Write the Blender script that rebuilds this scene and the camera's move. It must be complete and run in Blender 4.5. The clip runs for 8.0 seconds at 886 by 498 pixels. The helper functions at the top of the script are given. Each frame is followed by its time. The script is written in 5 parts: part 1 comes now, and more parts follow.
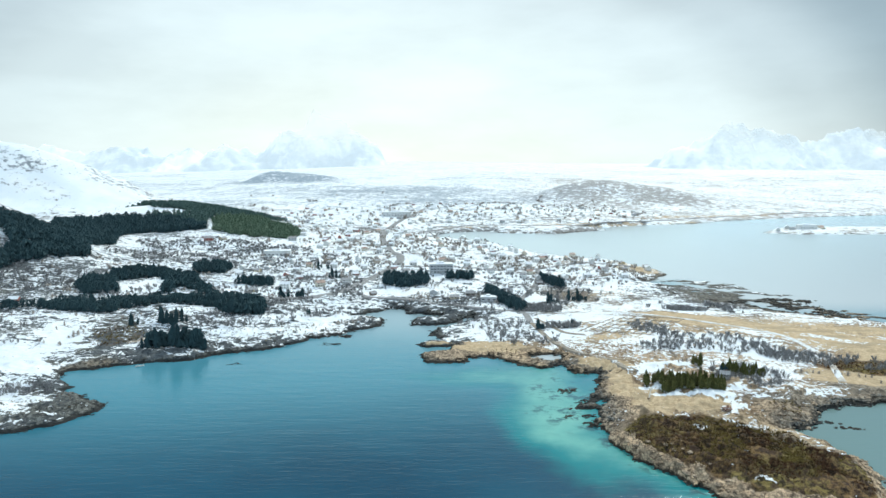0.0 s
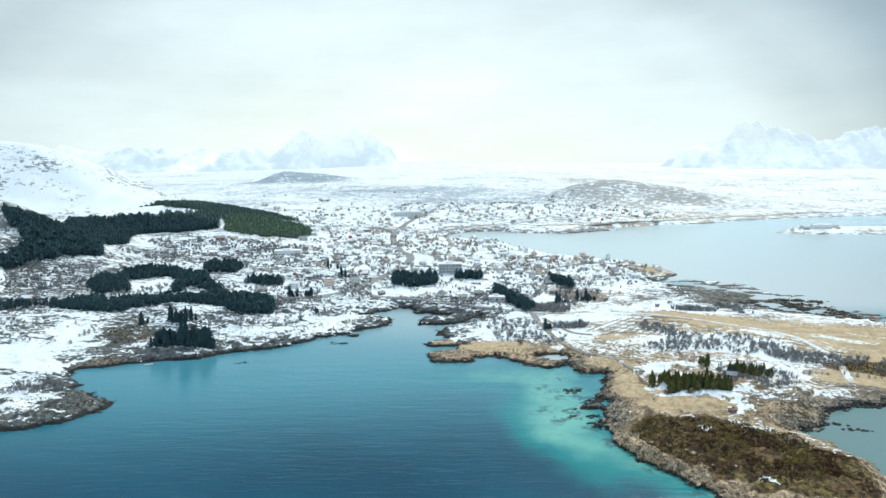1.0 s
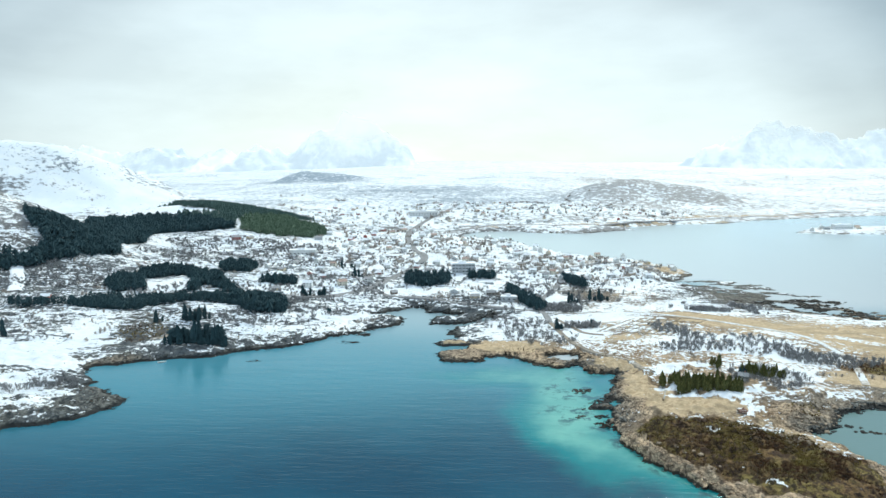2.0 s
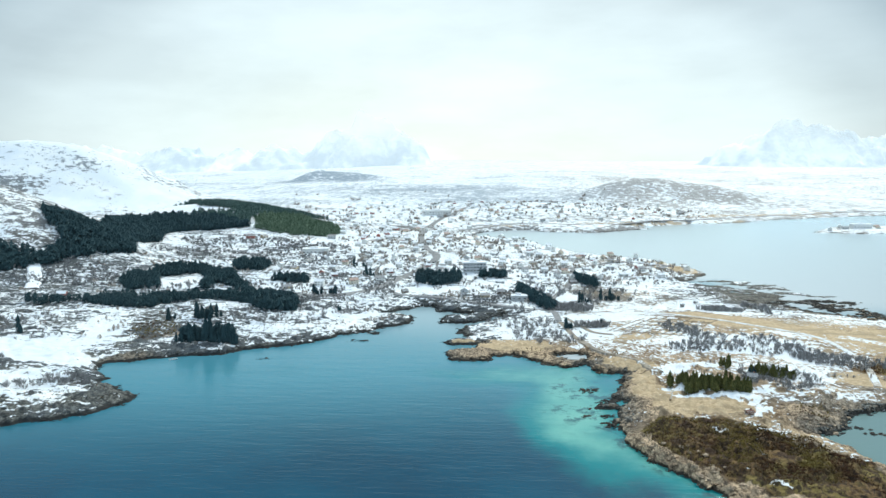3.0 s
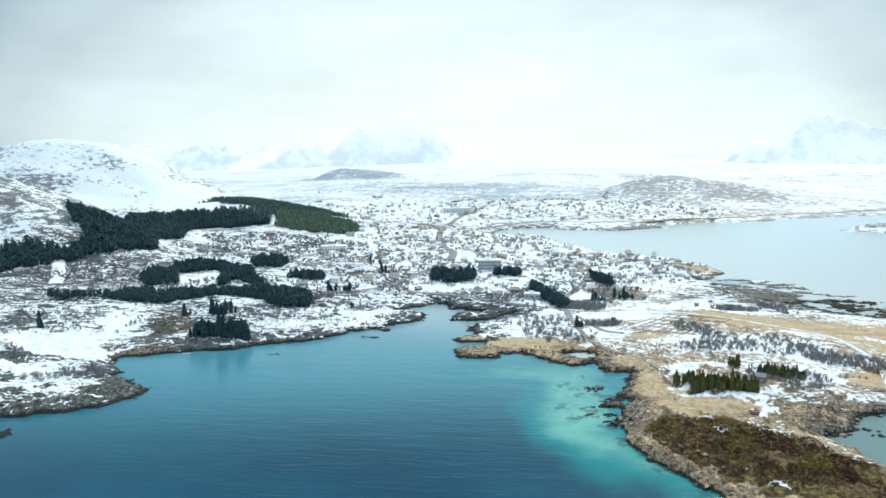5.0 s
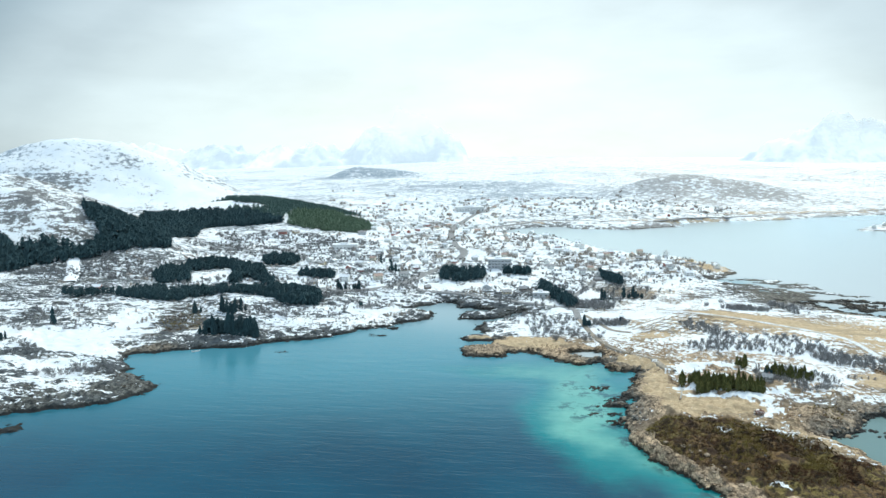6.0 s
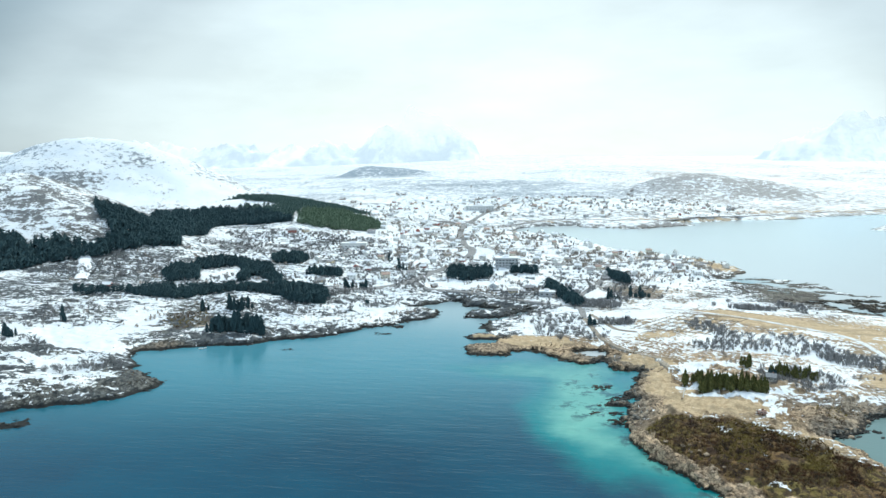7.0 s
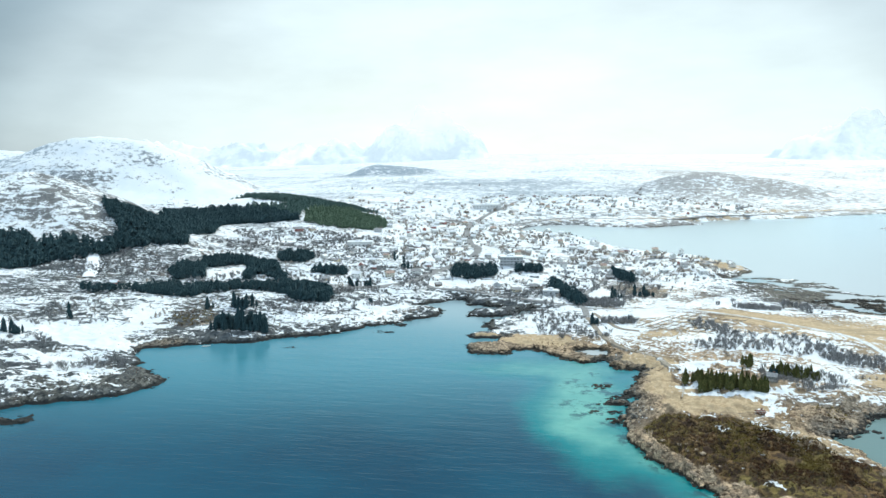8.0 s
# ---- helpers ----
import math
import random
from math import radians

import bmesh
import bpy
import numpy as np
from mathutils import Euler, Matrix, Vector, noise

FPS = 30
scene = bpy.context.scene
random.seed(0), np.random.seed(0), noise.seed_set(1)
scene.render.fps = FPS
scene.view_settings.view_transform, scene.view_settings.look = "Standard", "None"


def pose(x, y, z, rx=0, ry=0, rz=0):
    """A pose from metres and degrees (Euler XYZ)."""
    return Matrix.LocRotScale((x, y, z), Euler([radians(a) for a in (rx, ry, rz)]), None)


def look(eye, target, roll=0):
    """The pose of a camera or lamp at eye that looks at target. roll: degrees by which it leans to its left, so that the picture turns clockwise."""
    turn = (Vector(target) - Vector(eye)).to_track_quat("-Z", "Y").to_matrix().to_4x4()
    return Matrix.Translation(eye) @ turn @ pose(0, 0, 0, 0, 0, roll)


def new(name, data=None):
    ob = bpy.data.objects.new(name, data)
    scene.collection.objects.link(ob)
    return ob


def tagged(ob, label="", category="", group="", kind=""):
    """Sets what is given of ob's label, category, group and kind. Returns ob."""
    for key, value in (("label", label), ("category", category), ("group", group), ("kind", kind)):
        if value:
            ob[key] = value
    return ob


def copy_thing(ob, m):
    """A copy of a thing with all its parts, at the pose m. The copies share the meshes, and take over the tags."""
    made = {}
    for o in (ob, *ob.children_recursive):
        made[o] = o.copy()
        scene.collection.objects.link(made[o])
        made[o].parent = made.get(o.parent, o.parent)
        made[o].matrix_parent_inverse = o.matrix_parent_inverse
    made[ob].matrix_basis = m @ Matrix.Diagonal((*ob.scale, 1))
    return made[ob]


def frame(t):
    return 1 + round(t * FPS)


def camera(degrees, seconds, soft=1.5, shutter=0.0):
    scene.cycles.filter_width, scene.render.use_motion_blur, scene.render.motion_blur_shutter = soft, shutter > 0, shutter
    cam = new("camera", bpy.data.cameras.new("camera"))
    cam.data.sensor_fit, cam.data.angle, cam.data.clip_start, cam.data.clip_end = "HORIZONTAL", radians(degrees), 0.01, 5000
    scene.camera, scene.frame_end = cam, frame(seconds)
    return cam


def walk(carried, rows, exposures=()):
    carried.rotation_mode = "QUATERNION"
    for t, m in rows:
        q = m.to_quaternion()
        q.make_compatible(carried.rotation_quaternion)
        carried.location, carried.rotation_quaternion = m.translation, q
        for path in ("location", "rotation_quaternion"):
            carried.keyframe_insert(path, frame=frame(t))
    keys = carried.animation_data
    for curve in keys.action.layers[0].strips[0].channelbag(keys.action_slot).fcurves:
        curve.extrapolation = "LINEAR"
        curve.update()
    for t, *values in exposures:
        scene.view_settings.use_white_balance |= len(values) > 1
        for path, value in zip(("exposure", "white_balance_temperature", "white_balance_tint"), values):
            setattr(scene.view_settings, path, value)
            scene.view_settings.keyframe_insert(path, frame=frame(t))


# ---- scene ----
# ---- camera: seconds, x, y, z, yaw, pitch, roll ----
cam = camera(66.0, 8.0)
ROWS = [
    (0, 0, 0, 120, -0, -6.672, -0.206),
    (0.5, 2.225, -0.2, 119.966, 0.429, -6.673, -0.272),
    (1, 4.38, -0.353, 119.947, 1.111, -6.681, -0.302),
    (1.5, 6.724, -0.533, 119.891, 1.863, -6.682, -0.357),
    (3, 13.976, -1.381, 119.808, 3.947, -6.759, -0.424),
    (3.5, 16.559, -1.516, 119.933, 4.515, -6.817, -0.471),
    (4, 19.227, -1.759, 119.951, 4.979, -6.856, -0.486),
    (4.5, 21.829, -2.057, 119.887, 5.464, -6.89, -0.498),
    (6, 29.779, -2.978, 120.181, 7.302, -7.039, -0.541),
    (6.5, 32.366, -3.204, 120.177, 7.854, -7.082, -0.555),
    (7, 35.007, -3.297, 120.176, 8.343, -7.128, -0.555),
    (7.5, 37.624, -3.557, 120.238, 8.764, -7.17, -0.554),
    (8, 40.26, -3.689, 120.251, 9.163, -7.228, -0.585),
]
walk(cam, [(t, pose(x, y, z, 0, 0, yaw) @ pose(0, 0, 0, 90 + pitch, 0, 0) @ pose(0, 0, 0, 0, 0, roll)) for t, x, y, z, yaw, pitch, roll in ROWS],
     exposures=((0, 0.52, 6130, 0), (8, 0.58, 6130, 0)))

# ---- sky and sun ----
SUN_AZ, SUN_EL = 22.0, 44.0            # degrees east of north (+y), and above the horizon
world = bpy.data.worlds.new("veiled_sky")
scene.world = world
world.use_nodes = True
wn, wl = world.node_tree.nodes, world.node_tree.links
wn.clear()


def wnode(kind, **values):
    n = wn.new(kind)
    for key, value in values.items():
        n.inputs[key].default_value = value
    return n


def wmath(op, a, b=0.0, c=None, clamp=False):
    n = wn.new("ShaderNodeMath")
    n.operation, n.use_clamp = op, clamp
    for k, v in enumerate((a, b, c)):
        if v is None:
            continue
        if isinstance(v, (int, float)):
            n.inputs[k].default_value = v
        else:
            wl.new(v, n.inputs[k])
    return n.outputs[0]


sky = wn.new("ShaderNodeTexSky")
sky.sky_type, sky.sun_disc = "NISHITA", False
sky.sun_elevation, sky.sun_rotation = radians(SUN_EL), radians(SUN_AZ)
coord = wn.new("ShaderNodeTexCoord")
# brightness of the cloud veil falls off with the angle from its bright middle
dot = wn.new("ShaderNodeVectorMath")
dot.operation = "DOT_PRODUCT"
flat = wn.new("ShaderNodeVectorMath")
flat.operation = "MULTIPLY"
flat.inputs[1].default_value = (0.80, 1.0, 1.5)         # the veil is wider than it is high
wl.new(coord.outputs["Generated"], flat.inputs[0])
unit = wn.new("ShaderNodeVectorMath")
unit.operation = "NORMALIZE"
wl.new(flat.outputs[0], unit.inputs[0])
wl.new(unit.outputs[0], dot.inputs[0])
dot.inputs[1].default_value = Vector((-0.08, 1.0, -0.03)).normalized()
angle = wmath("ARCCOSINE", dot.outputs["Value"])
veil = wn.new("ShaderNodeValToRGB")
wl.new(wmath("DIVIDE", angle, math.pi), veil.inputs[0])
ramp = veil.color_ramp
ramp.interpolation = "EASE"
# the dark ring near 0.2 puts lens vignetting into the sky
VEIL = ((0.0, (0.78, 0.77, 0.72)), (0.06, (0.70, 0.715, 0.69)), (0.10, (0.65, 0.685, 0.69)), (0.130, (0.60, 0.64, 0.66)), (0.162, (0.44, 0.48, 0.51)),
        (0.198, (0.25, 0.30, 0.34)), (0.26, (0.34, 0.43, 0.52)), (0.36, (0.54, 0.62, 0.71)), (1.0, (0.52, 0.61, 0.72)))
while len(ramp.elements) < len(VEIL):
    ramp.elements.new(0.5)
for e, (at, col) in zip(ramp.elements, VEIL):
    e.position, e.color = at, (*col, 1)
# soft cloud structure, stretched along the horizon
mapping = wn.new("ShaderNodeMapping")
mapping.inputs["Scale"].default_value = (2.2, 2.2, 7.0)
wl.new(coord.outputs["Generated"], mapping.inputs[0])
clouds = wnode("ShaderNodeTexNoise", Scale=1.6, Detail=6.0, Roughness=0.55)
wl.new(mapping.outputs[0], clouds.inputs["Vector"])
shade = wn.new("ShaderNodeMapRange")
wl.new(clouds.outputs["Fac"], shade.inputs[0])
for k, v in zip(("From Min", "From Max", "To Min", "To Max"), (0.35, 0.65, 0.90, 1.06)):
    shade.inputs[k].default_value = v
mul = wn.new("ShaderNodeVectorMath")
mul.operation = "SCALE"
wl.new(veil.outputs[0], mul.inputs[0])
wl.new(shade.outputs[0], mul.inputs["Scale"])
bg_cloud, bg_sky = wnode("ShaderNodeBackground", Strength=1.0), wnode("ShaderNodeBackground", Strength=0.08)
wl.new(mul.outputs[0], bg_cloud.inputs["Color"])
wl.new(sky.outputs[0], bg_sky.inputs["Color"])
mix_sky = wnode("ShaderNodeMixShader", Fac=0.9)
wl.new(bg_sky.outputs[0], mix_sky.inputs[1])
wl.new(bg_cloud.outputs[0], mix_sky.inputs[2])
wout = wn.new("ShaderNodeOutputWorld")
wl.new(mix_sky.outputs[0], wout.inputs["Surface"])

sun_data = bpy.data.lights.new("sun", "SUN")
sun_data.energy, sun_data.angle, sun_data.color = 1.8, radians(10.0), (1.0, 0.91, 0.78)
sun = new("sun", sun_data)
az, el = radians(SUN_AZ), radians(SUN_EL)
sun.matrix_world = look((0, 0, 900), (-math.sin(az) * math.cos(el) * 900, -math.cos(az) * math.cos(el) * 900, 900 - math.sin(el) * 900))


# ---- materials ----
class Mat:
    """A node material with short calls."""

    def __init__(self, name):
        self.m = bpy.data.materials.new(name)
        self.m.use_nodes = True
        self.n, self.l = self.m.node_tree.nodes, self.m.node_tree.links
        self.b = self.n["Principled BSDF"]

    def put(self, v, sock):
        if isinstance(v, bpy.types.NodeSocket):
            self.l.new(v, sock)
        elif isinstance(v, tuple) and len(v) == 3 and sock.type == "RGBA":
            sock.default_value = (*v, 1)
        else:
            sock.default_value = v

    def math(self, op, a, b=0.0, clamp=False):
        n = self.n.new("ShaderNodeMath")
        n.operation, n.use_clamp = op, clamp
        self.put(a, n.inputs[0]), self.put(b, n.inputs[1])
        return n.outputs[0]

    def mix(self, f, a, b):
        n = self.n.new("ShaderNodeMix")
        n.data_type = "RGBA"
        self.put(f, n.inputs["Factor"]), self.put(a, n.inputs[6]), self.put(b, n.inputs[7])
        return n.outputs[2]

    def noise(self, scale, detail=4.0, rough=0.55, stretch=None, which="Fac", turn=0.0):
        g = self.n.new("ShaderNodeNewGeometry").outputs["Position"]
        if stretch:
            mp = self.n.new("ShaderNodeMapping")
            mp.inputs["Scale"].default_value = stretch
            mp.inputs["Rotation"].default_value = (0, 0, radians(turn))
            self.l.new(g, mp.inputs[0])
            g = mp.outputs[0]
        n = self.n.new("ShaderNodeTexNoise")
        self.l.new(g, n.inputs["Vector"])
        n.inputs["Scale"].default_value, n.inputs["Detail"].default_value, n.inputs["Roughness"].default_value = scale, detail, rough
        return n.outputs[which]

    def slabs(self, scale, warp):
        """Random tone of each irregular slab, and the dark joints between them."""
        g = self.n.new("ShaderNodeNewGeometry").outputs["Position"]
        mp = self.n.new("ShaderNodeMapping")
        mp.inputs["Scale"].default_value, mp.inputs["Rotation"].default_value = (1.25, 0.7, 1.0), (0, 0, radians(35))
        off = self.n.new("ShaderNodeVectorMath")
        off.operation = "SCALE"
        self.l.new(self.noise(0.4, 4, 0.6, which="Color"), off.inputs[0])
        off.inputs["Scale"].default_value = warp
        add = self.n.new("ShaderNodeVectorMath")
        self.l.new(g, add.inputs[0]), self.l.new(off.outputs[0], add.inputs[1])
        self.l.new(add.outputs[0], mp.inputs[0])
        cell, edge = self.n.new("ShaderNodeTexVoronoi"), self.n.new("ShaderNodeTexVoronoi")
        edge.feature = "DISTANCE_TO_EDGE"
        for v in (cell, edge):
            v.inputs["Scale"].default_value = scale
            self.l.new(mp.outputs[0], v.inputs["Vector"])
        s = self.n.new("ShaderNodeSeparateColor")
        self.l.new(cell.outputs["Color"], s.inputs[0])
        return s.outputs[0], self.step(edge.outputs["Distance"], 0.02, 0.10, 1.0, 0.0)

    def step(self, v, lo, hi, to_lo=0.0, to_hi=1.0):
        n = self.n.new("ShaderNodeMapRange")
        n.interpolation_type = "SMOOTHSTEP"
        for k, x in zip(("Value", "From Min", "From Max", "To Min", "To Max"), (v, lo, hi, to_lo, to_hi)):
            self.put(x, n.inputs[k])
        return n.outputs[0]

    def bump(self, height, strength, distance):
        n = self.n.new("ShaderNodeBump")
        n.inputs["Strength"].default_value, n.inputs["Distance"].default_value = strength, distance
        self.l.new(height, n.inputs["Height"])
        self.l.new(n.outputs[0], self.b.inputs["Normal"])

    def attr(self, name):
        n = self.n.new("ShaderNodeAttribute")
        n.attribute_name = name
        s = self.n.new("ShaderNodeSeparateColor")
        self.l.new(n.outputs["Color"], s.inputs[0])
        return s.outputs

    def rand(self):
        return self.n.new("ShaderNodeObjectInfo").outputs["Random"]

    def island(self):
        return self.n.new("ShaderNodeNewGeometry").outputs["Random Per Island"]

    def done(self, color, rough=0.8, metal=0.0, spec=0.3):
        self.put(color, self.b.inputs["Base Color"])
        self.put(rough, self.b.inputs["Roughness"])
        self.b.inputs["Metallic"].default_value = metal
        self.b.inputs["Specular IOR Level"].default_value = spec
        return self.m


def plain(name, color, vary=0.25, scale=1.5, rough=0.8, rnd=0.0, spec=0.3, metal=0.0):
    """A matt surface with grain and stains at two scales, and a tone of its own for each object."""
    m = Mat(name)
    dark = tuple(c * (1 - vary) for c in color)
    lite = tuple(min(1, c * (1 + vary)) for c in color)
    c = m.mix(m.step(m.noise(scale, 5), 0.3, 0.7), dark, lite)
    c = m.mix(m.math("MULTIPLY", m.step(m.noise(scale * 9, 3), 0.45, 0.75), 0.4), c, dark)
    if rnd:
        c = m.mix(m.math("MULTIPLY", m.rand(), rnd), c, tuple(x * 0.45 for x in color))
    return m.done(c, rough, metal, spec)


def ground_material():
    """Snow lying in patches over heath, dead grass and rock; the cover attribute says how much of each."""
    m = Mat("snowy_ground")
    cov = m.attr("cover")                                   # red: snow, green: dead grass, blue: bare rock
    extra = m.attr("extra")                                 # red: moss and heather, green: height above the sea / 10 m
    extra_far = m.attr("far")[0]                            # grey rock of the distant hills, paled and blued by painted haze
    coarse, fine, grain = m.noise(0.045, 9, 0.62), m.noise(0.40, 8, 0.72), m.noise(1.6, 4, 0.6)
    streak = m.mix(extra[2], m.noise(0.21, 7, 0.68, (1.0, 0.9, 1.0), turn=20), m.noise(0.17, 7, 0.68, (0.42, 1.9, 1.0), turn=8))
    n = m.math("ADD", m.math("ADD", m.math("MULTIPLY", coarse, 0.14), m.math("MULTIPLY", fine, 0.52)), m.math("MULTIPLY", streak, 0.34))
    n = m.math("ADD", m.math("MULTIPLY", m.math("SUBTRACT", n, 0.5), 2.5), 0.5)
    # dark ledges of bedrock run across the western land
    ledge = m.math("ABSOLUTE", m.math("SUBTRACT", m.noise(0.062, 5, 0.6, (0.42, 1.25, 1.0), turn=-12), 0.5))
    ledge = m.math("MULTIPLY", m.math("MULTIPLY", m.step(ledge, 0.0, 0.05, 1.0, 0.0), m.step(m.noise(0.035, 5, 0.6), 0.42, 0.58)), extra[2])
    broad = m.math("ADD", m.math("MULTIPLY", m.math("SUBTRACT", m.noise(0.085, 9, 0.70, (0.8, 1.0, 1.6), turn=25), 0.5), 2.9), 0.425)
    n = m.math("ADD", m.math("ADD", m.math("MULTIPLY", n, m.math("SUBTRACT", 1.0, extra_far)), m.math("MULTIPLY", broad, extra_far)), m.math("MULTIPLY", m.math("SUBTRACT", ledge, m.math("MULTIPLY", extra[2], 0.12)), m.math("MULTIPLY", m.math("SUBTRACT", 1.0, extra_far), 0.44)))
    heath = m.mix(m.step(fine, 0.38, 0.62), (0.105, 0.068, 0.042), (0.30, 0.215, 0.135))
    heath = m.mix(m.step(coarse, 0.45, 0.62), heath, (0.28, 0.215, 0.145))
    # bare ground shifts to pale blue-grey with distance, haze put into its colour
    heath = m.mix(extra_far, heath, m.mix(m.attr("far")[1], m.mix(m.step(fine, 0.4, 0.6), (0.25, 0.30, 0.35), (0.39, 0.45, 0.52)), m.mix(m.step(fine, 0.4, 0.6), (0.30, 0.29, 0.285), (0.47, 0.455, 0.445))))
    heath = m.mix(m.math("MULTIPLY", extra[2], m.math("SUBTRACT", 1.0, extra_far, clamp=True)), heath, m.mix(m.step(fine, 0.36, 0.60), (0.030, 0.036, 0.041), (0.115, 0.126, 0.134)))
    grass = m.mix(m.step(fine, 0.35, 0.65), (0.42, 0.31, 0.19), (0.60, 0.465, 0.305))
    grass = m.mix(m.math("MULTIPLY", m.step(m.noise(0.11, 7, 0.68), 0.48, 0.66), 0.5), grass, (0.29, 0.225, 0.135))
    grass = m.mix(m.math("MULTIPLY", m.step(m.noise(0.05, 6, 0.6, (0.5, 1.6, 1.0), turn=-28), 0.52, 0.64), 0.55), grass, (0.30, 0.245, 0.165))
    rock = m.mix(m.step(fine, 0.38, 0.56), (0.16, 0.110, 0.073), (0.66, 0.495, 0.33))
    west = m.mix(m.step(fine, 0.40, 0.60), (0.024, 0.027, 0.028), (0.21, 0.215, 0.20))
    rock = m.mix(m.math("MULTIPLY", m.step(m.noise(0.07, 6, 0.6), 0.52, 0.62), 0.4), rock, (0.085, 0.070, 0.054))
    rock = m.mix(extra[2], rock, west)
    crack = m.noise(0.5, 8, 0.7, (1.0, 0.35, 1.0), turn=-35)
    rock = m.mix(m.step(crack, 0.56, 0.64), rock, (0.06, 0.05, 0.042))
    # joints split the bedrock into slabs, each with a tone of its own
    tone, joint = m.slabs(0.52, 2.0)
    rock = m.mix(m.math("MULTIPLY", m.step(tone, 0.25, 0.85), 0.34), rock, m.mix(extra[2], (0.10, 0.078, 0.056), (0.030, 0.032, 0.032)))
    rock = m.mix(m.math("MULTIPLY", joint, 0.5), rock, (0.030, 0.025, 0.021))
    moss = m.mix(m.step(fine, 0.42, 0.57), (0.028, 0.019, 0.014), (0.20, 0.125, 0.055))
    moss = m.mix(m.step(coarse, 0.46, 0.60), moss, m.mix(m.step(m.noise(0.42, 7, 0.75), 0.44, 0.56), (0.040, 0.030, 0.016), (0.23, 0.175, 0.060)))
    moss = m.mix(m.math("MULTIPLY", m.step(m.noise(0.22, 7, 0.65), 0.5, 0.58), 0.85), moss, (0.050, 0.030, 0.022))
    c = m.mix(m.step(m.math("ADD", cov[1], m.math("MULTIPLY", m.math("SUBTRACT", fine, 0.5), 0.9)), 0.35, 0.6), heath, grass)
    c = m.mix(m.step(m.math("ADD", extra[0], m.math("MULTIPLY", m.math("SUBTRACT", fine, 0.5), 1.1)), 0.4, 0.6), c, moss)
    c = m.mix(m.step(m.math("ADD", cov[2], m.math("MULTIPLY", m.math("SUBTRACT", fine, 0.5), 1.2)), 0.4, 0.6), c, rock)
    # the belt that the tide wets, dark with weed
    tide = m.math("ADD", extra[1], m.math("SUBTRACT", m.math("MULTIPLY", m.math("SUBTRACT", fine, 0.5), 0.3), m.math("MULTIPLY", extra[2], 0.03)))
    c = m.mix(m.step(tide, 0.07, 0.16, 1.0, 0.0), c, m.mix(extra[2], (0.040, 0.035, 0.028), (0.026, 0.028, 0.028)))
    # snow fills the hollows of the noise and lies on single slabs
    n = m.math("ADD", n, m.math("MULTIPLY", m.math("MULTIPLY", m.math("SUBTRACT", tone, 0.5), extra[2]), 0.13))
    lay = m.math("ADD", m.math("SUBTRACT", cov[0], n), m.math("MULTIPLY", m.math("SUBTRACT", grain, 0.5), 0.30))
    snow = m.step(lay, -0.04, 0.05)
    thin = m.mix(m.step(m.noise(0.02, 5), 0.35, 0.7), (0.77, 0.82, 0.88), (0.87, 0.89, 0.91))
    thin = m.mix(m.math("MULTIPLY", m.step(fine, 0.55, 0.75), 0.35), thin, (0.66, 0.67, 0.68))
    c = m.mix(snow, c, thin)
    m.bump(m.math("ADD", fine, m.math("MULTIPLY", snow, 0.25)), 0.75, 0.9)
    return m.done(c, m.mix(snow, (0.9, 0.9, 0.9), (0.7, 0.7, 0.7)), 0, 0.2)


